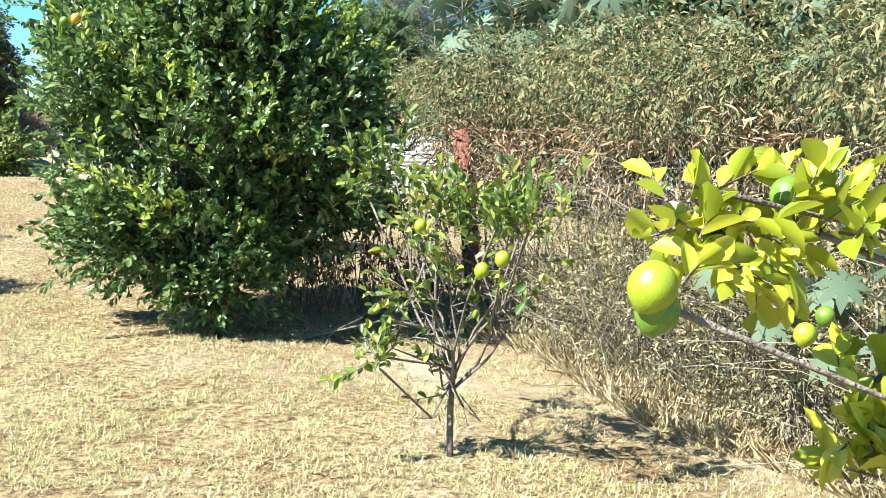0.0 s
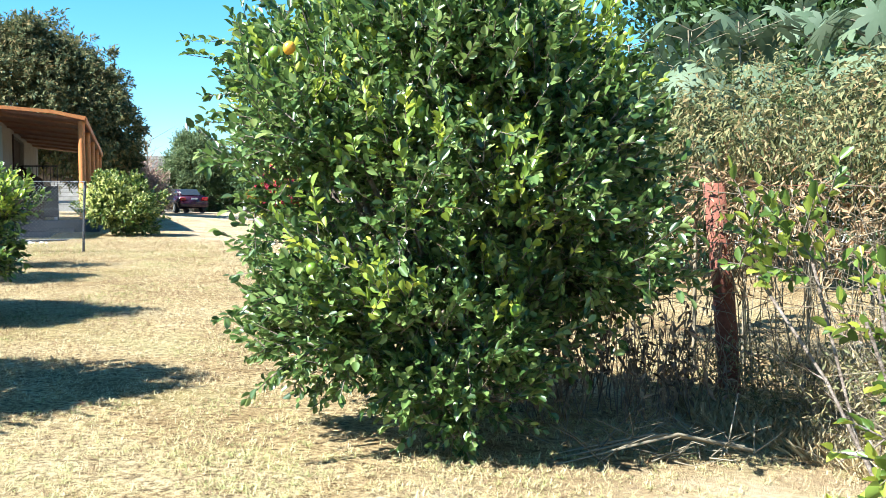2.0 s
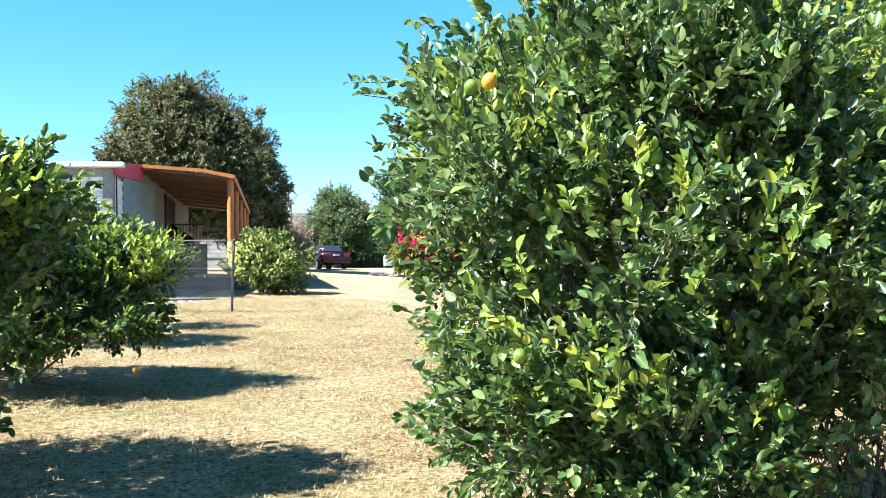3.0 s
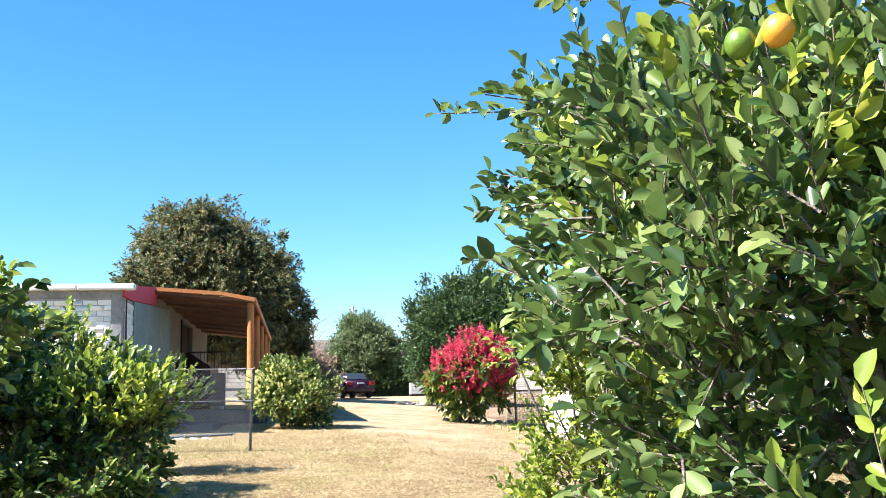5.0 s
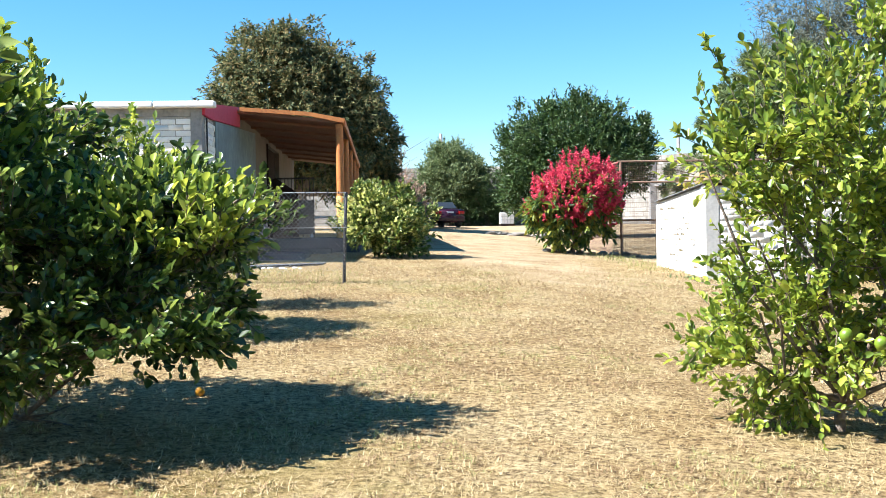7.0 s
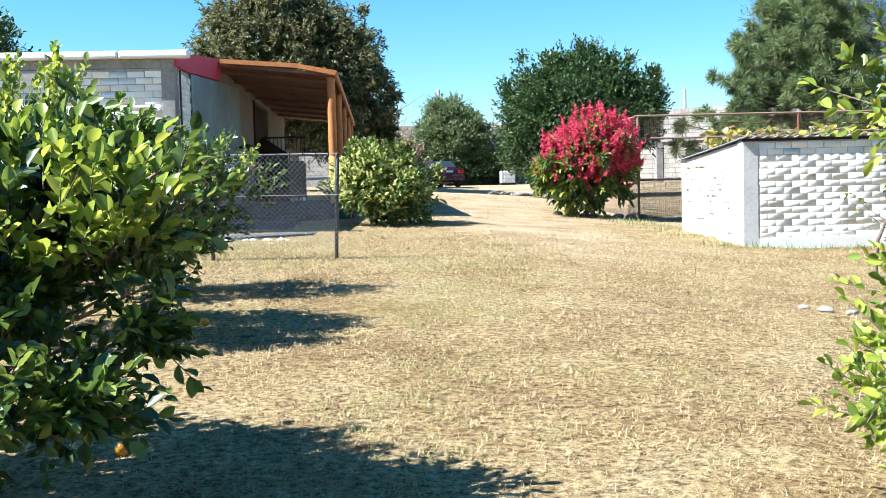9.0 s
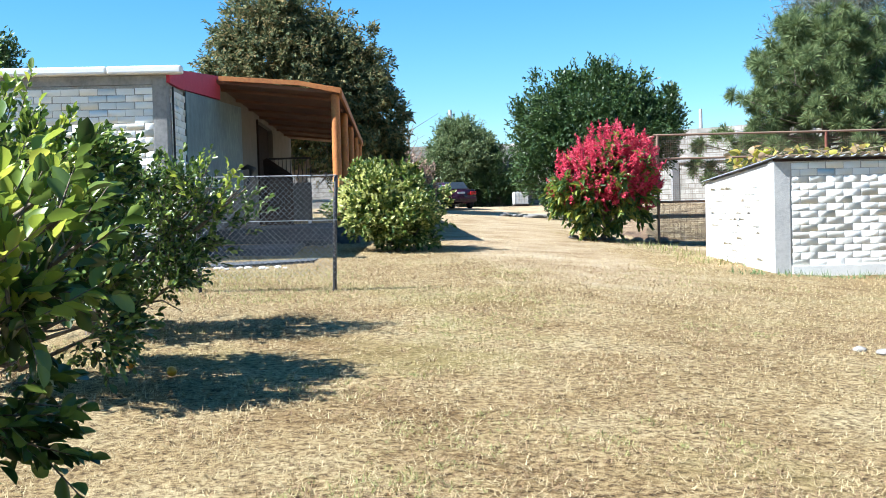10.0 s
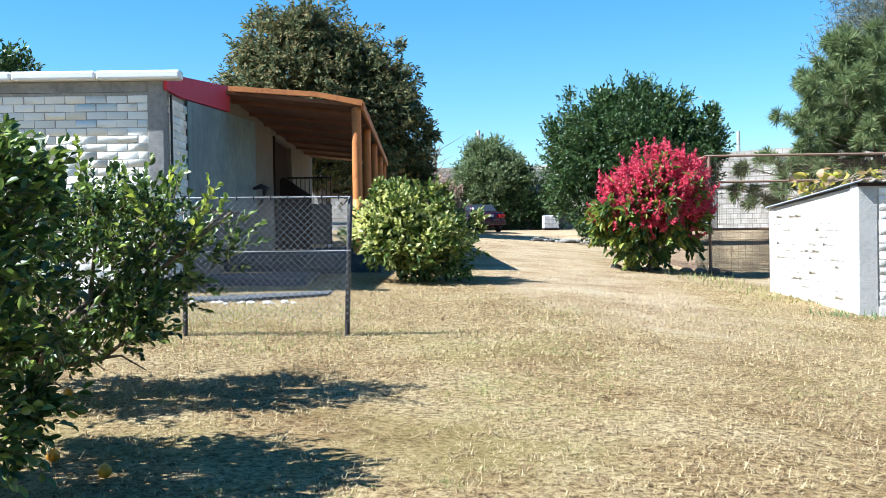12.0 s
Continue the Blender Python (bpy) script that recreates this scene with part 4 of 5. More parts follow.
for lx in (-0.55, 0.45):
    part("leg", box_bm(lx, lx + 0.1, -0.16, 0.16, 0, 0.62, 0.01), plaster_white, bench)

# the slab's dark blue tone stands in for the house's shadow on it
yard = thing("yard_slab", 0, 0, 0, "concrete slab beside the house, coloured dark and bluish as in shade", "paving", kind="structure")
part("slab", poly_prism([(HX, 25.3), (-2.9, 25.2), (-1.85, 26.0), (-1.75, 29.88), (HX, 29.88)], "z", 0.7, 1.2), shaded_concrete, yard)
part("upper_slab", box_bm(HX, -2.3, 27.4, 29.88, 1.2, 1.36, 0.01), shaded_concrete, yard)
rng = np.random.default_rng(81)


def pebble(name, x, y, r, seed, label, mat=stone, sink=0.3, group="", category="stone"):
    rg = np.random.default_rng(seed)
    bm = bmesh.new()
    bmesh.ops.create_icosphere(bm, subdivisions=2, radius=r)
    k = rg.normal(size=3)
    for v in bm.verts:
        v.co *= 1 + 0.22 * noise.noise(v.co / r * 1.3 + Vector(k * 5))
        v.co.z *= 0.55
        v.co.x *= 1.2
    ob = part(name, bm, mat, None, label, smooth=False)
    ob.matrix_basis = pose(x, y, gz(x, y) + r * sink, 0, 0, seed * 37 % 360)
    return tagged(ob, category=category, group=group)


for k in range(12):
    pebble("rubble_stone", -3.5 + k * 0.12 + rng.normal() * 0.05, 25.08 + rng.normal() * 0.06, rng.uniform(0.02, 0.05), 100 + k, "pale lump of rubble along the slab", plaster_white, group="rubble along the slab")
for k, (x, y, r) in enumerate([(3.3, 18.4, 0.065), (3.15, 18.55, 0.05), (3.5, 18.3, 0.055)]):
    pebble("stone", x, y, r, 130 + k, "pale grey weathered stone on the lawn", group="loose stones")
for k in range(26):
    x = 4.3 + k * 0.22
    pebble("edging_stone", x, 55 + 0.3 * math.sin(k), rng.uniform(0.12, 0.22), 150 + k, "rough stone of the drive's edging row", group="drive edging")
for k in range(9):
    pebble("bed_stone", 3.6 + k * 0.3, 34.1 + rng.normal() * 0.1, rng.uniform(0.08, 0.16), 180 + k, "stone round the flowering bush's bed", group="flower bed stones")
for k, (x, y) in enumerate([(-3.0, 19.3), (-2.15, 17.3), (-1.95, 13.9), (-2.5, 17.6)]):
    f = part("fallen_orange", ball(0.034), orange_skin, None, "ripe orange fallen on the dry grass", smooth=True)
    f.matrix_basis = pose(x, y, gz(x, y) + 0.035, 40, 10, 0)
    tagged(f, category="orange", group="fallen oranges")

# ---- shed ----
SX, SY = 5.3, 26.0
sz = gz(SX, SY)
shed = thing("shed", SX, SY, 0, "low whitewashed brick shed with corrugated roof", "shed")
front = part("front_wall", box_bm(0.25, 24, 0.003, 0.2, sz - 0.6, 2.52), mortar_white, shed, "whitewashed mortar behind the bricks")
side = part("side_wall", poly_prism([(0.25, sz - 0.3), (3.4, sz - 0.3), (3.4, 2.30), (0.25, 2.51)], "x", 0.003, 0.18), mortar_white, shed, "whitewashed brick side wall")
part("corner_pillar", box_bm(-0.015, 0.25, -0.005, 0.25, sz - 0.3, 2.53, 0.012), concrete_pale, shed, "rough concrete corner pillar")
part("corner_pillar", box_bm(-0.01, 0.2, 3.3, 3.5, sz - 0.3, 2.3, 0.012), concrete_pale, shed)
part("footing", poly_prism([(0.26, sz - 0.3), (24, sz - 0.6), (24, sz + 0.12), (0.26, sz + 0.1)], "y", -0.03, 0.02), plaster_white, shed, "rough whitewashed footing")


def corrugated():
    xs = np.arange(-0.06, 24, 0.045)
    zs = 0.022 * np.sin(xs * 2 * np.pi / 0.18)
    rows = [(-0.07, 2.59), (1.5, 2.475), (3.75, 2.32)]
    V = [(x, y, z + h) for y, z in rows for x, h in zip(xs, zs)] + [(x, y, z + h - 0.012) for y, z in rows for x, h in zip(xs, zs)]
    n, F = len(xs), []
    for lay in (0, 3):
        for r in range(2):
            for i in range(n - 1):
                a = (lay + r) * n + i
                F.append((a, a + 1, a + 1 + n, a + n))
    for i in range(n - 1):
        F.append((i, i + 1, 3 * n + i + 1, 3 * n + i))
    return mesh_from("roof_sheet", V, F, galvanised, True)


mesh_part("roof_sheet", corrugated(), shed, "grey corrugated roof sheet")
part("roof_batten", box_bm(-0.03, 24, -0.035, -0.01, 2.515, 2.56, 0.004), dark_wood, shed)

def thin_sapling(x, y, h, seed):
    rng = np.random.default_rng(seed)
    t = thing("bare_sapling", x, y, gz(x, y), "thin leaning sapling, nearly bare of leaves", "tree")
    tip = np.array([0.25, -0.1, h])
    paths = [[((0, 0, -0.05), 0.03), ((0.04, 0, h * 0.4), 0.022), (tip * 0.8, 0.012), (tip, 0.004)]]
    for k in range(14):
        u = rng.uniform(0.4, 0.95)
        e = tip * u + np.array([rng.normal() * 0.35, rng.normal() * 0.3, rng.uniform(0.1, 0.45)])
        paths.append([(tip * u, 0.008), ((tip * u + e) / 2 + rng.normal(size=3) * 0.03, 0.005), (e, 0.002)])
    tubes("trunk", paths, bark, t, 6)
    P = np.array([p[-1][0] for p in paths[1:]]).repeat(5, 0) + rng.normal(size=(70, 3)) * 0.05
    v, q = leaf_arrays(P, rng.normal(size=P.shape), rng.uniform(0.05, 0.08, len(P)), 0.55, 0.3, rng, 0.1)
    mesh_part("foliage", mesh_from("foliage", v, q, leaf_sapling), t, "few yellow-green leaves", "stuff")


thin_sapling(5.35, 21.6, 1.15, 97)

# ---- chain-link fence ----
FX0, FX1, FY = -1.33, -2.85, 22.1
fz = (gz(FX0, FY) + gz(FX1, FY)) / 2
for fx, lean in ((FX0, 0.06), (FX1, 0.02), (-4.4, 0.0)):
    p = thing("fence_post", fx, FY, gz(fx, FY), "thin dark steel fence post", "post", "wire fence posts")
    tubes("shaft", [[((0, 0, -0.2), 0.024), ((lean * 0.5, 0, 0.7), 0.024), ((lean, 0, 1.325), 0.024), ((lean, 0, 1.33), 0.005)]], black_iron, p, 8)
net = thing("chain_link_net", FX0, FY - 0.03, fz, "galvanised chain-link net, sagging at the bottom", "fence")
PITCH = 0.0325


def zigzag(flip, rows):
    pts = []
    for r in range(rows + 1):
        sgn = 1 if (r + flip) % 2 else -1
        pts.append(((sgn * PITCH * 0.52, 0.005 * sgn, 1.31 - r * 0.0325), 0.0019))
    v, f = tube_arrays([pts], 4)
    return mesh_from("wire", v, f, galvanised, False)


zz = [zigzag(0, 35), zigzag(1, 35), zigzag(0, 37), zigzag(1, 37)]
for k in range(92):
    w = mesh_part("wire", zz[k % 2 + (2 if k % 5 == 0 else 0)], net)
    w.matrix_basis = pose(-k * PITCH + 0.03, 0, 0)
for hh, r in ((1.31, 0.006), (0.8, 0.004)):
    tubes("straining_wire", [[((0.06, 0, hh), r), ((-1.5, 0, hh + 0.012), r), ((-3.1, 0, hh), r)]], galvanised, net, 5)
for k in range(18):
    tubes("tie_wire", [[((-0.05 - k * 0.16, 0, 1.285), 0.008), ((-0.05 - k * 0.16, 0, 1.33), 0.009)]], black_iron, net, 5)

# ---- shrubs and far trees ----
def shrub(name, x, y, lobes, seed, label, category, n, mat, size, leaves=8, length=0.3, trunk=0.05, fork=0.3, width=0.45, up=0.5, shell=0.6, sub=2, droop=0.1, z=None, clump=0.15):
    rng = np.random.default_rng(seed)
    t = thing(name, x, y, gz(x, y) if z is None else z, label, category)
    tubes("trunk", limbs((0, 0, 0), lobes, rng, trunk, fork, sub), bark, t, 6)
    v, q, _ = shoots(lobes, n, rng, leaves, length, size, width, up, shell, droop=droop, clump=clump, plain=y > 40 or x > 10)
    mesh_part("crown", mesh_from("crown", v, q, mat), t, kind="stuff")
    return t


vb = shrub("variegated_bush", -0.72, 28.5, [(0, 0, 0.72, 0.85, 0.85, 0.65), (-0.35, 0, 1.0, 0.5, 0.55, 0.42), (0.3, 0, 0.55, 0.6, 0.6, 0.45)], 51, "round variegated bush with creamy yellow leaves", "bush", 1700, leaf_variegated, 0.085, length=0.16, width=0.55)
rng = np.random.default_rng(50)
v, q, _ = shoots([(-0.35, -0.25, 0.95, 0.5, 0.5, 0.42), (-0.1, -0.3, 0.7, 0.65, 0.5, 0.4)], 380, rng, 7, 0.1, 0.06, 0.6, shell=0.85)
mesh_part("cream_foliage", mesh_from("cream_foliage", v, q, leaf_cream), vb, "cream-white leaf clusters", "stuff")
red = shrub("red_flowering_bush", 4.2, 33.6, [(0, 0, 1.1, 0.95, 0.85, 0.8), (0.3, 0, 1.4, 0.85, 0.8, 0.75), (-0.5, 0, 0.9, 0.5, 0.6, 0.5), (0.55, 0, 0.9, 0.55, 0.6, 0.55)], 52, "large bush covered in red flower spikes", "bush", 700, leaf_bush, 0.17, leaves=7, width=0.42, droop=0.5, up=-0.1, length=0.22, trunk=0.05)
rng = np.random.default_rng(59)
FL = [(0, 0, 1.3, 1.0, 0.9, 0.82), (0.3, 0, 1.65, 0.88, 0.85, 0.78), (-0.55, 0, 1.05, 0.55, 0.7, 0.5), (0.6, 0, 1.25, 0.6, 0.7, 0.65)]
p, d = lobes_points(FL, 1150, rng, 0.85)
keep = (p[:, 2] > 0.6 + 0.55 * rng.random(len(p)))
p, d = p[keep], d[keep]
ax = unit(d * 0.8 + np.array([0, 0, 0.9]) + rng.normal(size=p.shape) * 0.2)
tt = np.linspace(0, 1, 26)
P = (p[:, None] + ax[:, None] * (0.26 * tt)[None, :, None]).reshape(-1, 3)
A = np.repeat(ax, 26, 0) * 0.5 + unit(rng.normal(size=P.shape)) * 1.0
v, q = leaf_arrays(P, A, 0.085 * (1.15 - 0.75 * np.tile(tt, len(p))) * rng.uniform(0.8, 1.2, len(P)), 0.45, 0.2, rng, 0.1)
mesh_part("flower_mass", mesh_from("flower_mass", v, q, petal_red), red, "bright red pointed flower spikes", "stuff")

shrub("shade_tree", -4.7, 57, [(-0.2, 0, 5.6, 3.7, 3.5, 2.9), (-0.9, 0, 7.6, 2.7, 2.6, 1.9), (2.2, 0, 4.0, 2.4, 2.6, 2.2), (1.5, 0, 6.0, 2.2, 2.2, 2.0), (-3.3, 0, 5.0, 1.4, 1.6, 1.5), (2.9, 0, 2.6, 1.4, 1.6, 1.4)], 53, "tall round broadleaf tree behind the house", "tree", 15000, leaf_big, 0.2, length=0.34, trunk=0.3, fork=2, shell=0.72, droop=0.35, up=0.1, clump=0.11, width=0.42)
shrub("laurel_tree", 7.6, 52, [(0, 0, 3.6, 2.8, 2.6, 1.9), (-1.2, 0, 2.2, 1.7, 1.8, 1.6), (1.7, 0, 3.3, 1.6, 1.7, 1.4), (0.6, 0, 4.8, 1.6, 1.6, 1.0), (2.6, 0, 4.0, 0.9, 1, 0.7), (-2.3, 0, 3.9, 0.7, 0.7, 0.7), (-1.0, 0, 5.1, 0.7, 0.7, 0.55), (1.7, 0, 5.3, 0.6, 0.6, 0.55), (3.2, 0, 4.5, 0.45, 0.5, 0.4), (0.3, 0, 5.6, 0.5, 0.5, 0.45)], 54, "dense dark green laurel tree", "tree", 9000, leaf_dark, 0.17, length=0.4, trunk=0.2, fork=1, clump=0.14, shell=0.7)
shrub("grey_green_tree", 3.7, 74.5, [(0, 0, 2.7, 1.9, 1.8, 2.1), (0.1, 0, 4.2, 1.2, 1.3, 1.15), (1.2, 0, 3.4, 0.9, 1.0, 1.0), (-1.2, 0, 2.0, 1.2, 1.2, 1.5)], 55, "grey-green rounded tree beside the parked car", "tree", 7000, leaf_grove, 0.17, length=0.45, trunk=0.15, fork=0.8)
shrub("dark_shrub", 6.2, 73.8, [(-0.2, 0, 2.0, 1.2, 1.2, 1.6), (0.8, 0, 1.1, 0.9, 0.9, 1.0), (-1.2, 0, 1.2, 1.2, 1.2, 1.0)], 58, "dark green shrub along the boundary wall", "bush", 2600, leaf_dark, 0.13, length=0.4)
shrub("dry_shrub", -0.8, 62.0, [(0, 0, 1.5, 1.9, 1.5, 1.3), (1.3, 0, 1.2, 1.0, 1.0, 1.0), (-1.3, 0, 1.8, 1.0, 1.0, 1.2)], 59, "reddish brown half-dry shrub by the drive", "bush", 2200, dry_shrub_leaf, 0.14, length=0.45, shell=0.4)
shrub("green_shrub", 0.2, 64.5, [(0, 0, 1.0, 1.1, 1.1, 1.0)], 62, "small dark green shrub beside the car", "bush", 500, leaf_dark, 0.17, length=0.35)
shrub("back_tree", -18.2, 52, [(0, 0, 5.6, 2.6, 2.5, 2.0), (1.8, 0, 5.0, 1.8, 2, 1.6)], 63, "dark green tree behind the house roof", "tree", 2200, leaf_dark, 0.22, length=0.5, trunk=0.25, fork=2)
shrub("casuarina_tree", 24.5, 66, [(0, 0, 8, 3.4, 3.4, 4.5), (0.5, 0, 13, 2.8, 2.8, 4), (3.5, 0, 9, 2.6, 2.6, 4), (-1.8, 0, 6, 1.8, 2, 2.5)], 57, "tall grey-green feathery casuarina tree", "tree", 8000, leaf_grey, 0.32, width=0.14, length=0.9, trunk=0.3, fork=3, droop=0.3)

# dark wood behind the hedge and the castor plants
for k, (x, y, s) in enumerate([(13.0, 9.5, 1.0), (16.0, 14.5, 1.15), (11.5, 14.5, 1.0), (18.0, 20.5, 1.2), (16.0, 5.0, 1.1), (12.0, 21.5, 1.15), (11.0, 18.5, 1.0)]):
    shrub("dark_wood_tree", x, y, [(0, 0, 3.6 * s, 2.3, 2.3, 2.2 * s), (1.0, 0.5, 5.6 * s, 2.0, 2.0, 1.7 * s), (-0.8, 0.8, 2.0 * s, 1.8, 1.8, 1.2 * s)], 64 + k, "dark dense tree beyond the wire fence", "tree", 2200, leaf_dark, 0.21, length=0.5, trunk=0.14, fork=1.2, shell=0.5)


def bare_tree(x, y, h, seed):
    rng = np.random.default_rng(seed)
    t = thing("bare_tree", x, y, gz(x, y), "thin leafless grey tree behind the shrubs", "tree")
    paths = [[((0, 0, -0.1), 0.09), ((0.1, 0, h * 0.5), 0.06), ((0.1, 0, h), 0.01)]]
    for k in range(46):
        z0 = h * rng.uniform(0.25, 0.9)
        e = np.array([rng.normal() * 1.0, rng.normal() * 0.6, z0 + rng.uniform(0.4, 1.6)])
        paths.append([((0.08, 0, z0), 0.03), (np.array([0.08, 0, z0]) * 0.5 + e * 0.5 + rng.normal(size=3) * 0.1, 0.018), (e, 0.006)])
    tubes("trunk", paths, twig_grey, t, 5)


bare_tree(0.4, 72, 5.2, 91)
bare_tree(-0.9, 74, 4.8, 92)


def pine(x, y, z, seed):
    rng = np.random.default_rng(seed)
    t = thing("pine_tree", x, y, z, "young pine tree with long drooping needle tufts", "tree")
    paths = [[((0, 0, -0.2), 0.24), ((0, 0, 4.5), 0.18), ((0.1, 0, 8.6), 0.03)]]
    tips, dirs = [], []
    for k in range(120):
        z0 = 1.2 + 7.2 * (k + rng.random()) / 120
        ln = (1 - z0 / 10.5) * 7.4 * rng.uniform(0.5, 1.0)
        a = k * 2.4 + rng.normal() * 0.3
        d = np.array([math.cos(a), math.sin(a), 0.2])
        s0, e = np.array([0, 0, z0]), np.array([0, 0, z0]) + d * ln
        mid = s0 + d * ln * 0.5 - [0, 0, 0.15]
        paths.append([(s0, 0.05), (mid, 0.03), (e, 0.014)])
        for j in range(6):
            u = rng.uniform(0.35, 0.95)
            b = s0 + d * ln * u - [0, 0, 0.1]
            q0 = b + unit(rng.normal(size=3) * [1, 1, 0.4] + d * 0.6) * rng.uniform(0.35, 0.9)
            paths.append([(b, 0.016), (q0, 0.008)])
            tips.append(q0)
            dirs.append(unit(q0 - b + np.array([0, 0, 0.35])))
        tips.append(e)
        dirs.append(unit(d))
    tubes("trunk", paths, bark, t, 4)
    tips, dirs = np.array(tips), np.array(dirs)
    m = 140
    P = np.repeat(tips, m, 0)
    A = np.repeat(dirs, m, 0) * 0.5 + unit(rng.normal(size=P.shape)) * 0.8
    v, q = leaf_arrays(P, A, rng.uniform(0.34, 0.5, len(P)), 0.075, 0.1, rng, 0.25, True)
    mesh_part("needles", mesh_from("needles", v, q, leaf_pine), t, "long green pine needles", "stuff")


pine(17.4, 52, 0.9, 93)

# ---- chicken run of brown netting behind the shed ----
run = thing("netting_run", 5.55, 33.9, gz(5.55, 33.9), "old wire run with brown netting and rusty rails", "fence")
RH = 2.5
for k in range(5):
    tubes("post", [[((k * 4.0, 0, -0.2), 0.035), ((k * 4.0, 0, RH), 0.035)]], rust if k else mesh_brown, run, 8)
tubes("post", [[((0, 6, -0.2), 0.035), ((0, 6, RH), 0.035)]], rust, run, 8)
for hh in (RH, RH - 0.55, 0.95):
    tubes("rail", [[((-0.1, 0, hh), 0.025), ((16, 0, hh), 0.025)]], mesh_brown, run, 6)
    tubes("rail", [[((0, 0, hh), 0.025), ((0, 6, hh), 0.025)]], mesh_brown, run, 6)


def netting(length, height, step, w, along):
    V, F = [], []
    def strip(a, b):
        k = len(V)
        V.extend([(a[0], a[1]), (b[0], b[1]), (b[2], b[3]), (a[2], a[3])])
        F.append((k, k + 1, k + 2, k + 3))
    for i in range(int(length / step)):
        u = i * step
        strip((u, 0.02, u + w, 0.02), (u + 0.01, height, u + 0.01 + w, height))
    for i in range(int(height / step)):
        z = 0.02 + i * step
        strip((0, z, 0, z + w), (length, z - 0.02, length, z - 0.02 + w))
    P = np.array(V)
    Z = np.zeros(len(P))
    co = np.stack([P[:, 0], Z, P[:, 1]], -1) if along == "x" else np.stack([Z, P[:, 0], P[:, 1]], -1)
    return mesh_from("netting", co, F, mesh_brown)


mesh_part("netting", netting(16, 0.95, 0.021, 0.006, "x"), run, "fine brown netting", "stuff")
mesh_part("open_netting", netting(16, RH, 0.05, 0.0035, "x"), run, "open wire netting", "stuff")
mesh_part("netting", netting(6, 0.95, 0.021, 0.006, "y"), run, "fine brown netting", "stuff")
mesh_part("open_netting", netting(6, RH, 0.05, 0.0035, "y"), run, "open wire netting", "stuff")
vine = thing("squash_vine", 7.3, 30.5, 2.42, "yellowing squash vine sprawling over the shed roof", "plant")
rng = np.random.default_rng(95)
vp, V, F, off = [], [], [], 0
for k in range(16):
    x0 = rng.uniform(-1.0, 2.8)
    vp.append([((x0, 0.5, 0.1), 0.012), ((x0 + 0.5, 0.2, 0.35 + 0.2 * rng.random()), 0.01), ((x0 + 1.3, 0.1, 0.2 + 0.4 * rng.random()), 0.008), ((x0 + 2.0, 0.0, 0.15), 0.004)])
tubes("stem", vp, twig_grey, vine, 5)
n = 420
P = np.stack([rng.uniform(-1.1, 4.6, n), rng.uniform(-0.3, 0.6, n), rng.uniform(0.05, 0.6, n)], -1)
v, q = leaf_arrays(P, rng.normal(size=(n, 3)) * [1, 1, 0.5] + [0, 0, -0.2], rng.uniform(0.08, 0.19, n), 0.85, 0.2, rng, 0.3)
mesh_part("foliage", mesh_from("foliage", v, q, vine_leaf), vine, "yellow-green and dry brown leaves", "stuff")
gourd = part("gourd", ball(0.07, 1.4), lemon_skin, vine, "pale yellow squash", smooth=True)
gourd.matrix_basis = pose(-0.45, -0.1, 0.5, 0, 70, 20)

# ---- car, water tank, boundary wall, poles ----
def car(x, y, z, rz):
    c = thing("car", x, y, z, "dark red sedan parked at the end of the drive", "car", rz=rz)
    prof = [(-2.2, 0.35), (-2.22, 0.75), (-2.1, 0.98), (-1.55, 1.02), (1.0, 0.95), (2.1, 0.78), (2.25, 0.6), (2.25, 0.35), (1.9, 0.25), (-1.9, 0.25)]
    bm = poly_prism(prof, "x", -0.86, 0.86)
    bmesh.ops.bevel(bm, geom=bm.edges[:], offset=0.06, segments=2, affect="EDGES")
    part("body", bm, car_paint, c, smooth=True)
    bm = poly_prism([(-1.75, 0.98), (-1.05, 1.42), (0.15, 1.45), (1.05, 0.94)], "x", -0.72, 0.72)
    for v in bm.verts:
        if v.co.z > 1.2:
            v.co.x *= 0.84
    bmesh.ops.bevel(bm, geom=bm.edges[:], offset=0.05, segments=2, affect="EDGES")
    part("cabin", bm, car_paint, c, smooth=True)
    part("rear_window", poly_prism([(-1.68, 1.06), (-1.13, 1.405), (-1.14, 1.425), (-1.72, 1.06)], "x", -0.56, 0.56), car_glass, c)
    for s in (-1, 1):
        bm = poly_prism([(-1.4, 1.04), (-0.98, 1.36), (0.1, 1.38), (0.75, 1.02)], "x", s * 0.70, s * 0.725)
        for v in bm.verts:
            if v.co.z > 1.2:
                v.co.x *= 0.88
        part("side_window", bm, car_glass, c)
        part("tail_light", box_bm(s * 0.52, s * 0.84, -2.235, -2.12, 0.72, 0.9, 0.02), tail_red, c)
        for wy in (-1.35, 1.4):
            bm = bmesh.new()
            bmesh.ops.create_cone(bm, cap_ends=True, segments=20, radius1=0.32, radius2=0.32, depth=0.2, matrix=pose(s * 0.8, wy, 0.32, 0, 90, 0))
            bmesh.ops.bevel(bm, geom=bm.edges[:], offset=0.02, segments=1, affect="EDGES")
            wheel = part("wheel", bm, rubber, c)
            bm = bmesh.new()
            bmesh.ops.create_cone(bm, cap_ends=True, segments=16, radius1=0.2, radius2=0.16, depth=0.03, matrix=pose(s * 0.91, wy, 0.32, 0, 90, 0))
            part("rim", bm, galvanised, wheel)
    part("number_plate", box_bm(-0.2, 0.2, -2.25, -2.22, 0.78, 0.88), white_plastic, c)
    part("bumper", box_bm(-0.84, 0.84, -2.3, -2.15, 0.35, 0.58, 0.04), car_paint, c)


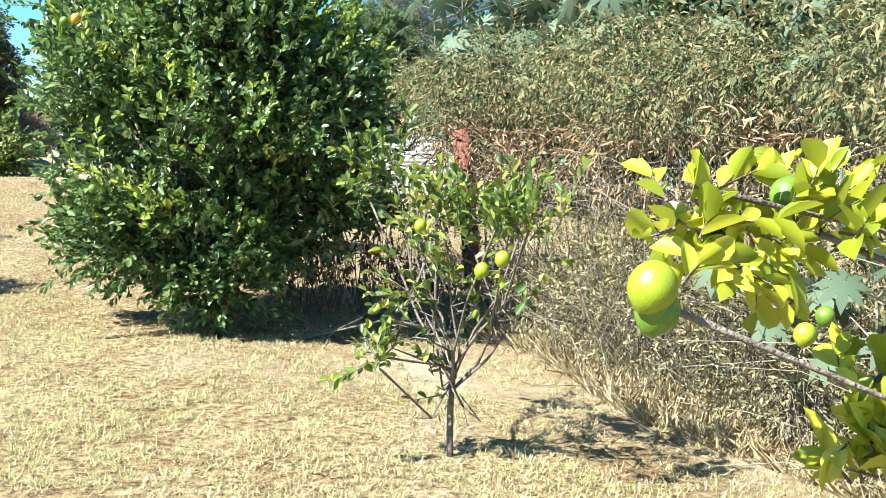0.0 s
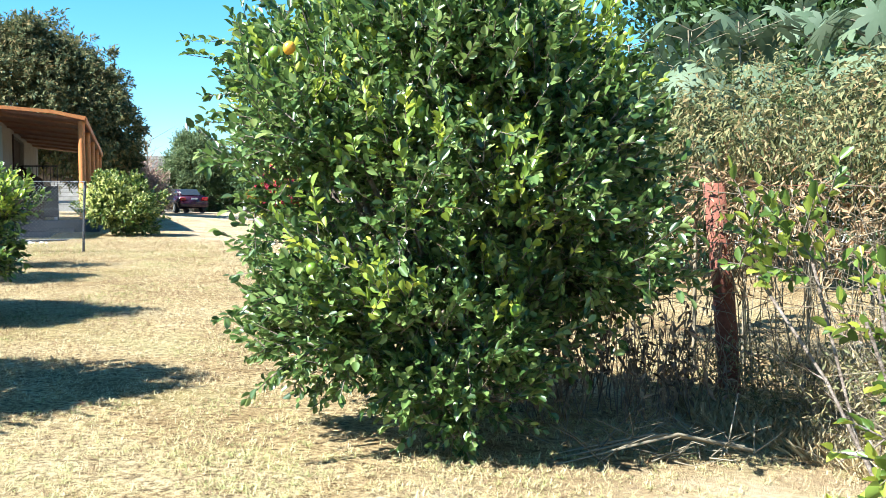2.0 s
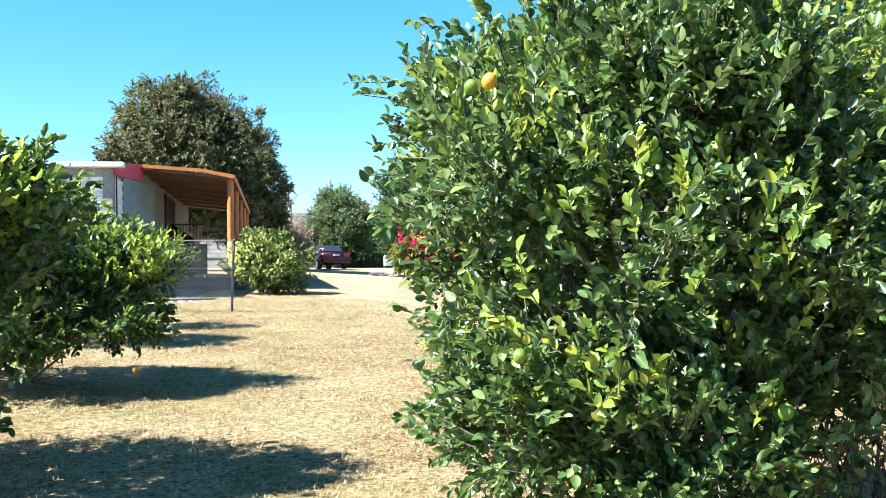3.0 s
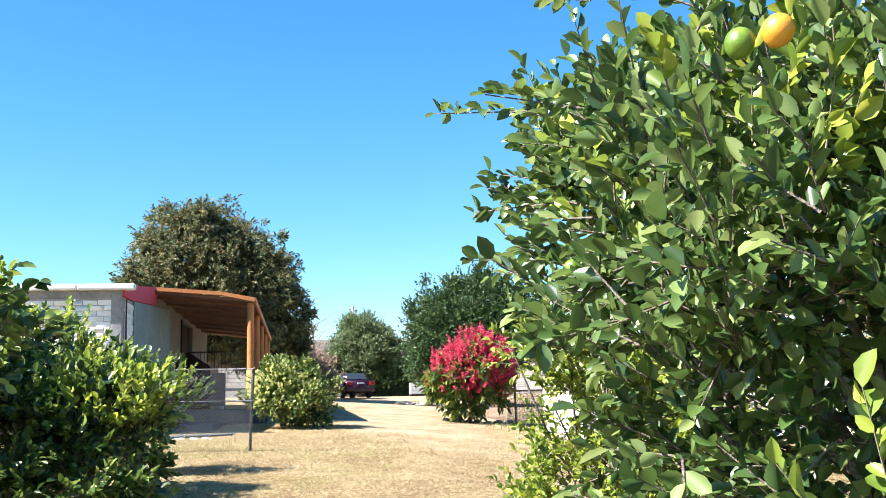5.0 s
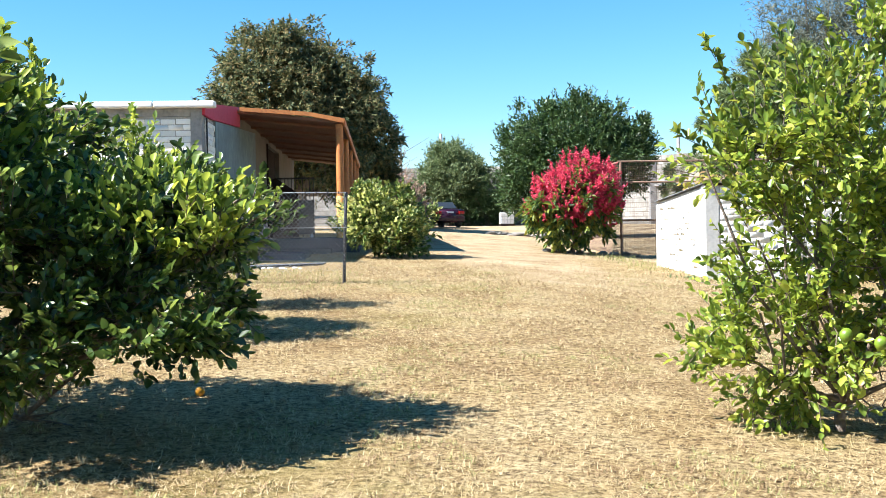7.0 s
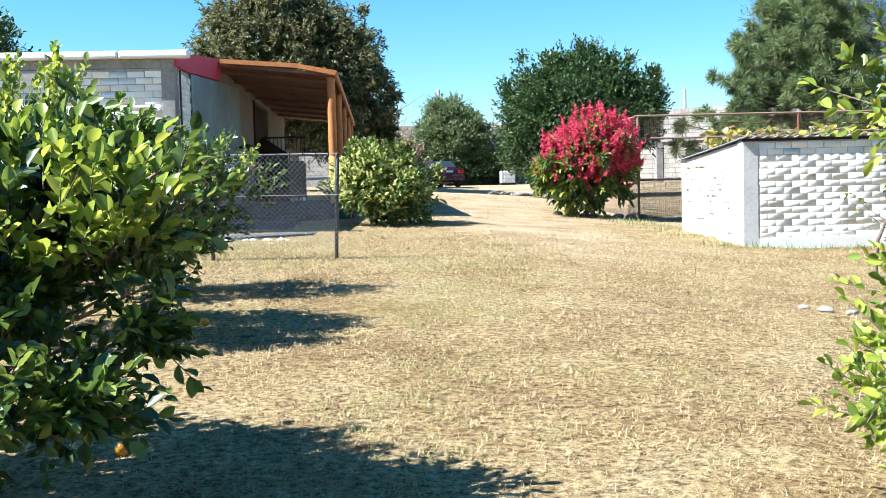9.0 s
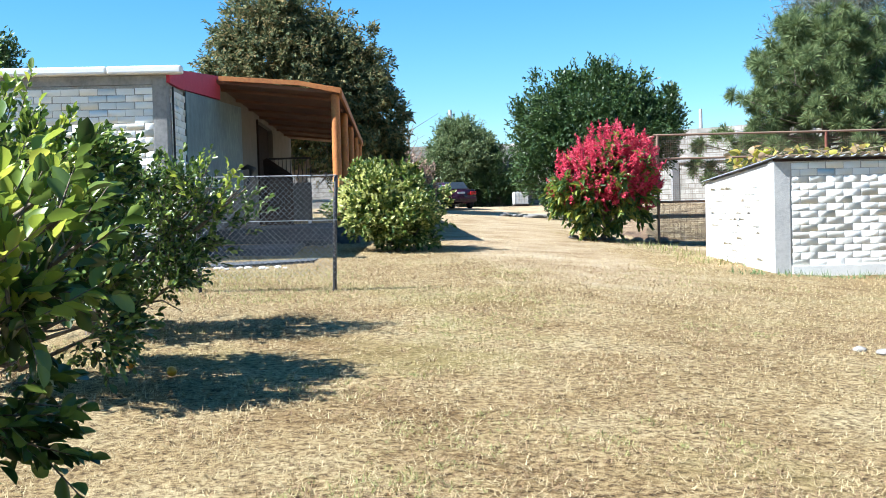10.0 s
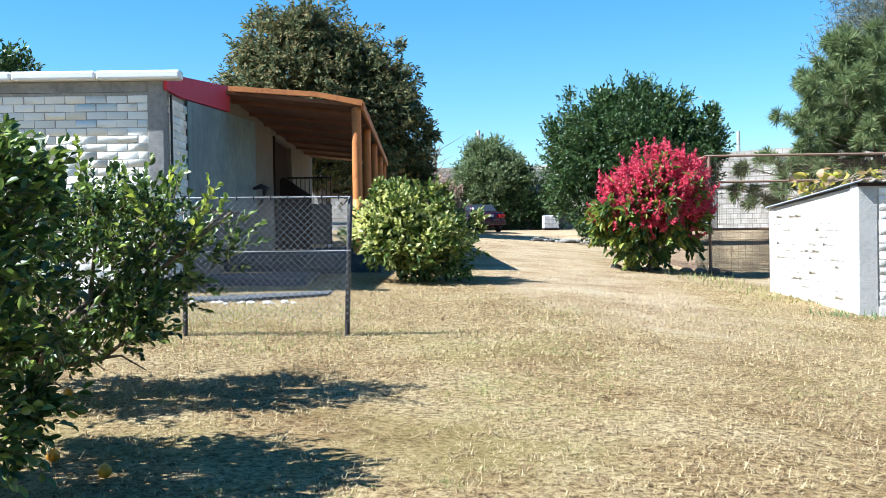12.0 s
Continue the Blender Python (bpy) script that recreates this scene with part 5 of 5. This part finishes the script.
car(2.35, 66.0, gz(2.35, 66.0), 17)
tank = thing("water_tote", 7.0, 71.0, gz(7.0, 71.0), "white plastic tote in a metal cage", "container")
part("body", box_bm(-0.42, 0.42, -0.42, 0.42, 0.12, 0.85, 0.05), white_plastic, tank)
part("pallet", box_bm(-0.45, 0.45, -0.45, 0.45, 0, 0.11, 0.01), dark_wood, tank)
for k in range(5):
    part("cage_bar", box_bm(-0.42 + k * 0.2, -0.4 + k * 0.2, -0.46, -0.43, 0.1, 0.9), galvanised, tank)
for k in range(4):
    part("cage_rail", box_bm(-0.46, 0.46, -0.48, -0.465, 0.15 + k * 0.22, 0.175 + k * 0.22), galvanised, tank)

bw = thing("wall_boundary", 0, 0, 0, "pale weathered block boundary wall", "wall", kind="structure")
part("wall", poly_prism([(-22, 80), (7, 76), (24, 60), (24.3, 60.2), (7.2, 76.3), (-22, 80.3)], "z", 1.2, 6.15), far_wall, bw)
for k in range(7):
    f = k / 6
    x, y = 7 + 17 * f, 76 - 16 * f
    part("pilaster", box_bm(x - 0.2, x + 0.2, y - 0.25, y + 0.15, 1.2, 5.8, 0.02), concrete, bw)
part("coping", poly_prism([(6.9, 75.9), (23.9, 59.9), (24.2, 60.15), (7.2, 76.15)], "z", 4.3, 4.42), concrete, bw)
for px, py, top in ((3.3, 77.0, 8.5), (18.9, 74.0, 7.9)):
    u = thing("concrete_pole", px, py, gz(px, py), "pale square concrete utility pole", "pole", "concrete poles")
    tubes("shaft", [[((0, 0, 0), 0.17), ((0, 0, top - gz(px, py)), 0.11), ((0, 0, top - gz(px, py) + 0.01), 0.02)]], concrete, u, 4)

# ---- grass ----
CLUMP = np.random.default_rng(100).random((256, 256))


def clumps(x, y, size):
    """Smooth random values, 0 to 1, that change over the given length."""
    u, w = x / size, y / size
    i, j = np.floor(u).astype(int), np.floor(w).astype(int)
    a, b = u - i, w - j
    a, b = a * a * (3 - 2 * a), b * b * (3 - 2 * b)
    g = lambda p, q: CLUMP[p % 256, q % 256]
    return (g(i, j) * (1 - a) + g(i + 1, j) * a) * (1 - b) + (g(i, j + 1) * (1 - a) + g(i + 1, j + 1) * a) * b


def grass(name, n, x0, x1, y0, y1, mat, lo, hi, wide, seed, label, fall=1.0, flat=0.55, keepf=None, tuft=1):
    rng = np.random.default_rng(seed)
    y = y0 + (y1 - y0) * rng.random(n // tuft) ** fall
    x = rng.uniform(x0, x1, n // tuft)
    n = len(x)
    ok = rng.random(n) > bareness(x, y) * 0.75
    edge = np.minimum(np.minimum(x - x0, x1 - x), np.minimum(y - y0, y1 - y))
    ok &= edge > rng.random(n) ** 2 * 1.6
    if keepf is not None:
        ok &= keepf(x, y)
    if tuft > 1:
        ok &= clumps(x, y, 0.11) * 0.65 + clumps(x, y, 0.37) * 0.35 > 0.34 + 0.18 * rng.random(n)
    x, y = np.repeat(x[ok], tuft), np.repeat(y[ok], tuft)
    m = len(x)
    if tuft > 1:
        x, y = x + rng.normal(size=m) * 0.013, y + rng.normal(size=m) * 0.013
    p = np.stack([x, y, gza(x, y) + 0.005], -1)
    a = rng.uniform(0, 2 * np.pi, m)
    el = np.clip(rng.normal(flat, 0.35, m), 0.05, 1.5)
    ax = np.stack([np.cos(a) * np.cos(el), np.sin(a) * np.cos(el), np.sin(el)], -1)
    ln = rng.uniform(lo, hi, m)[:, None]
    side = unit(np.cross(ax, np.array([0, 0, 1.0]))) * wide * rng.uniform(0.6, 1.4, m)[:, None]
    tip = p + ax * ln
    v = np.stack([p - side * 1.3, p + side * 1.3, tip], 1)
    f = np.arange(m * 3).reshape(-1, 3)
    return tagged(new(name, mesh_from(name, v.reshape(-1, 3), f, mat)), label, "grass", kind="stuff")


def patchy(x, y):
    spot = ((x - 0.1) / 0.6) ** 2 + ((y - 19.4) / 0.9) ** 2 < 1
    early = 0.28 * np.clip((8 - y) / 3, 0, 1)
    return spot | np.array([noise.noise((a * 0.8, b * 0.8, 7.0)) > 0.16 - c for a, b, c in zip(x, y, early)])


def brownish(x, y):
    return np.array([noise.noise((a * 0.7, b * 0.7, 3.0)) + 0.6 * noise.noise((a * 3.1, b * 3.1, 5.0)) > -0.02 for a, b in zip(x, y)])


grass("dry_grass", 620000, -6.5, 5.0, 0.2, 28, straw, 0.025, 0.052, 0.002, 101, "short dry straw-coloured grass tufts", 1.25, 0.34, None, 5)
grass("grass_thatch", 160000, -6.5, 5.0, 0.2, 28, straw, 0.03, 0.08, 0.0014, 107, "loose dry straw lying flat", 1.25, 0.25)
grass("brown_grass", 330000, -6.5, 5.0, 0.2, 27, grass_brown, 0.022, 0.05, 0.0022, 108, "withered brown grass tufts", 1.25, 0.45, brownish, 5)
grass("green_grass", 260000, -6.5, 5.0, 0.2, 26, grass_green, 0.022, 0.05, 0.002, 102, "short fading green grass tufts", 1.25, 0.6, patchy, 5)
grass("pale_grass", 150000, -4.5, 3.8, 0.6, 8.5, grass_pale, 0.02, 0.05, 0.0017, 109, "fading yellow-green grass tufts", 1.0, 0.4, None, 4)
grass("far_grass", 130000, -6, 10, 20, 52, straw, 0.025, 0.06, 0.0035, 103, "dry grass beside the drive", 1.3, 0.35)
grass("fence_grass", 3200, -5, -1.0, 20.6, 25.0, grass_green, 0.03, 0.1, 0.003, 104, "taller grass under the wire fence", 1.0, 1.0)
grass("shed_weeds", 1400, 4.4, 9.0, 25.3, 25.95, weed_green, 0.05, 0.16, 0.006, 105, "green weeds at the shed's foot", 1.0, 0.9)
grass("bed_weeds", 1500, 4.2, 5.5, 27, 33.5, grass_green, 0.05, 0.16, 0.006, 106, "half-green weeds beside the netting", 1.0, 0.9)

# ---- bricks ----
def brick_mesh(w, d, h, seed):
    rg = random.Random(seed)
    c = 0.004
    V = []
    for y, ins in ((d, 0), (0.003, 0), (0, c)):
        for sx, sz2 in ((0, 0), (1, 0), (1, 1), (0, 1)):
            V.append(((w - ins if sx else ins) + rg.uniform(-0.007, 0.005), y, (h - ins if sz2 else ins) + rg.uniform(-0.006, 0.004)))
    F = []
    for r in (0, 4):
        for i in range(4):
            j = (i + 1) % 4
            F.append((r + i, r + j, r + 4 + j, r + 4 + i))
    F.append((8, 9, 10, 11))
    return mesh_from("brick", V, F, white_brick)


brick_full = [brick_mesh(0.268, 0.045, 0.1, 200 + k) for k in range(14)]
brick_half = [brick_mesh(0.13, 0.045, 0.1, 220 + k) for k in range(6)]


def lay(parent, x0, x1, z0, z1, place, most, seed, low=None):
    """Courses of bricks from x0 to x1; those past the first ones go into one joined mesh."""
    rg = random.Random(seed)
    V, F, off, made, row, z = [], [], 0, 0, 0, z0
    todo = []
    while z + 0.09 < z1:
        x = x0
        if row % 2:
            todo.append((x, z, True))
            x += 0.138
        while x + 0.2 < x1:
            todo.append((x, z, False))
            x += 0.276
        row, z = row + 1, z + 0.108
    todo.sort(key=lambda b: b[0])
    for k, (x, z, half) in enumerate(todo):
        me = rg.choice(brick_half if half else brick_full)
        m = place(x + rg.uniform(-0.006, 0.006), 0.13 if half else 0.267, rg.uniform(-0.0006, 0.0006), z) @ pose(0, 0, 0, 0, rg.uniform(-0.8, 0.8), rg.uniform(-0.05, 0.05))
        if made < most:
            mesh_part("brick", me, parent).matrix_basis = m
            made += 1
        else:
            a = np.array(m)
            co = np.array([v.co for v in me.vertices]) @ a[:3, :3].T + a[:3, 3]
            V.append(co)
            F.append(np.array([tuple(p.vertices) for p in me.polygons]) + off)
            off += len(co)
    if V:
        mesh_part("brickwork", mesh_from("brickwork", np.concatenate(V), np.concatenate(F), white_brick), parent, kind="stuff")


lay(house, -HX + 0.205, -HX + 4.6, 1.0, 3.96, lambda x, w, j, z: pose(-x - w, HY + 0.0072 + j, z), 300, 301)
lay(strip, 0.265, 1.3, 1.0, 3.96, lambda x, w, j, z: pose(HX + 0.032 + j, HY + x, z, 0, 0, 90), 130, 304)
lay(front, 0.27, 23.9, sz + 0.1, 2.5, lambda x, w, j, z: pose(x, 0.0012 + j, z), 200, 302)
lay(side, 0.27, 3.3, sz - 0.05, 2.3, lambda x, w, j, z: pose(-0.005 + j, x + w, z, 0, 0, -90), 220, 303)
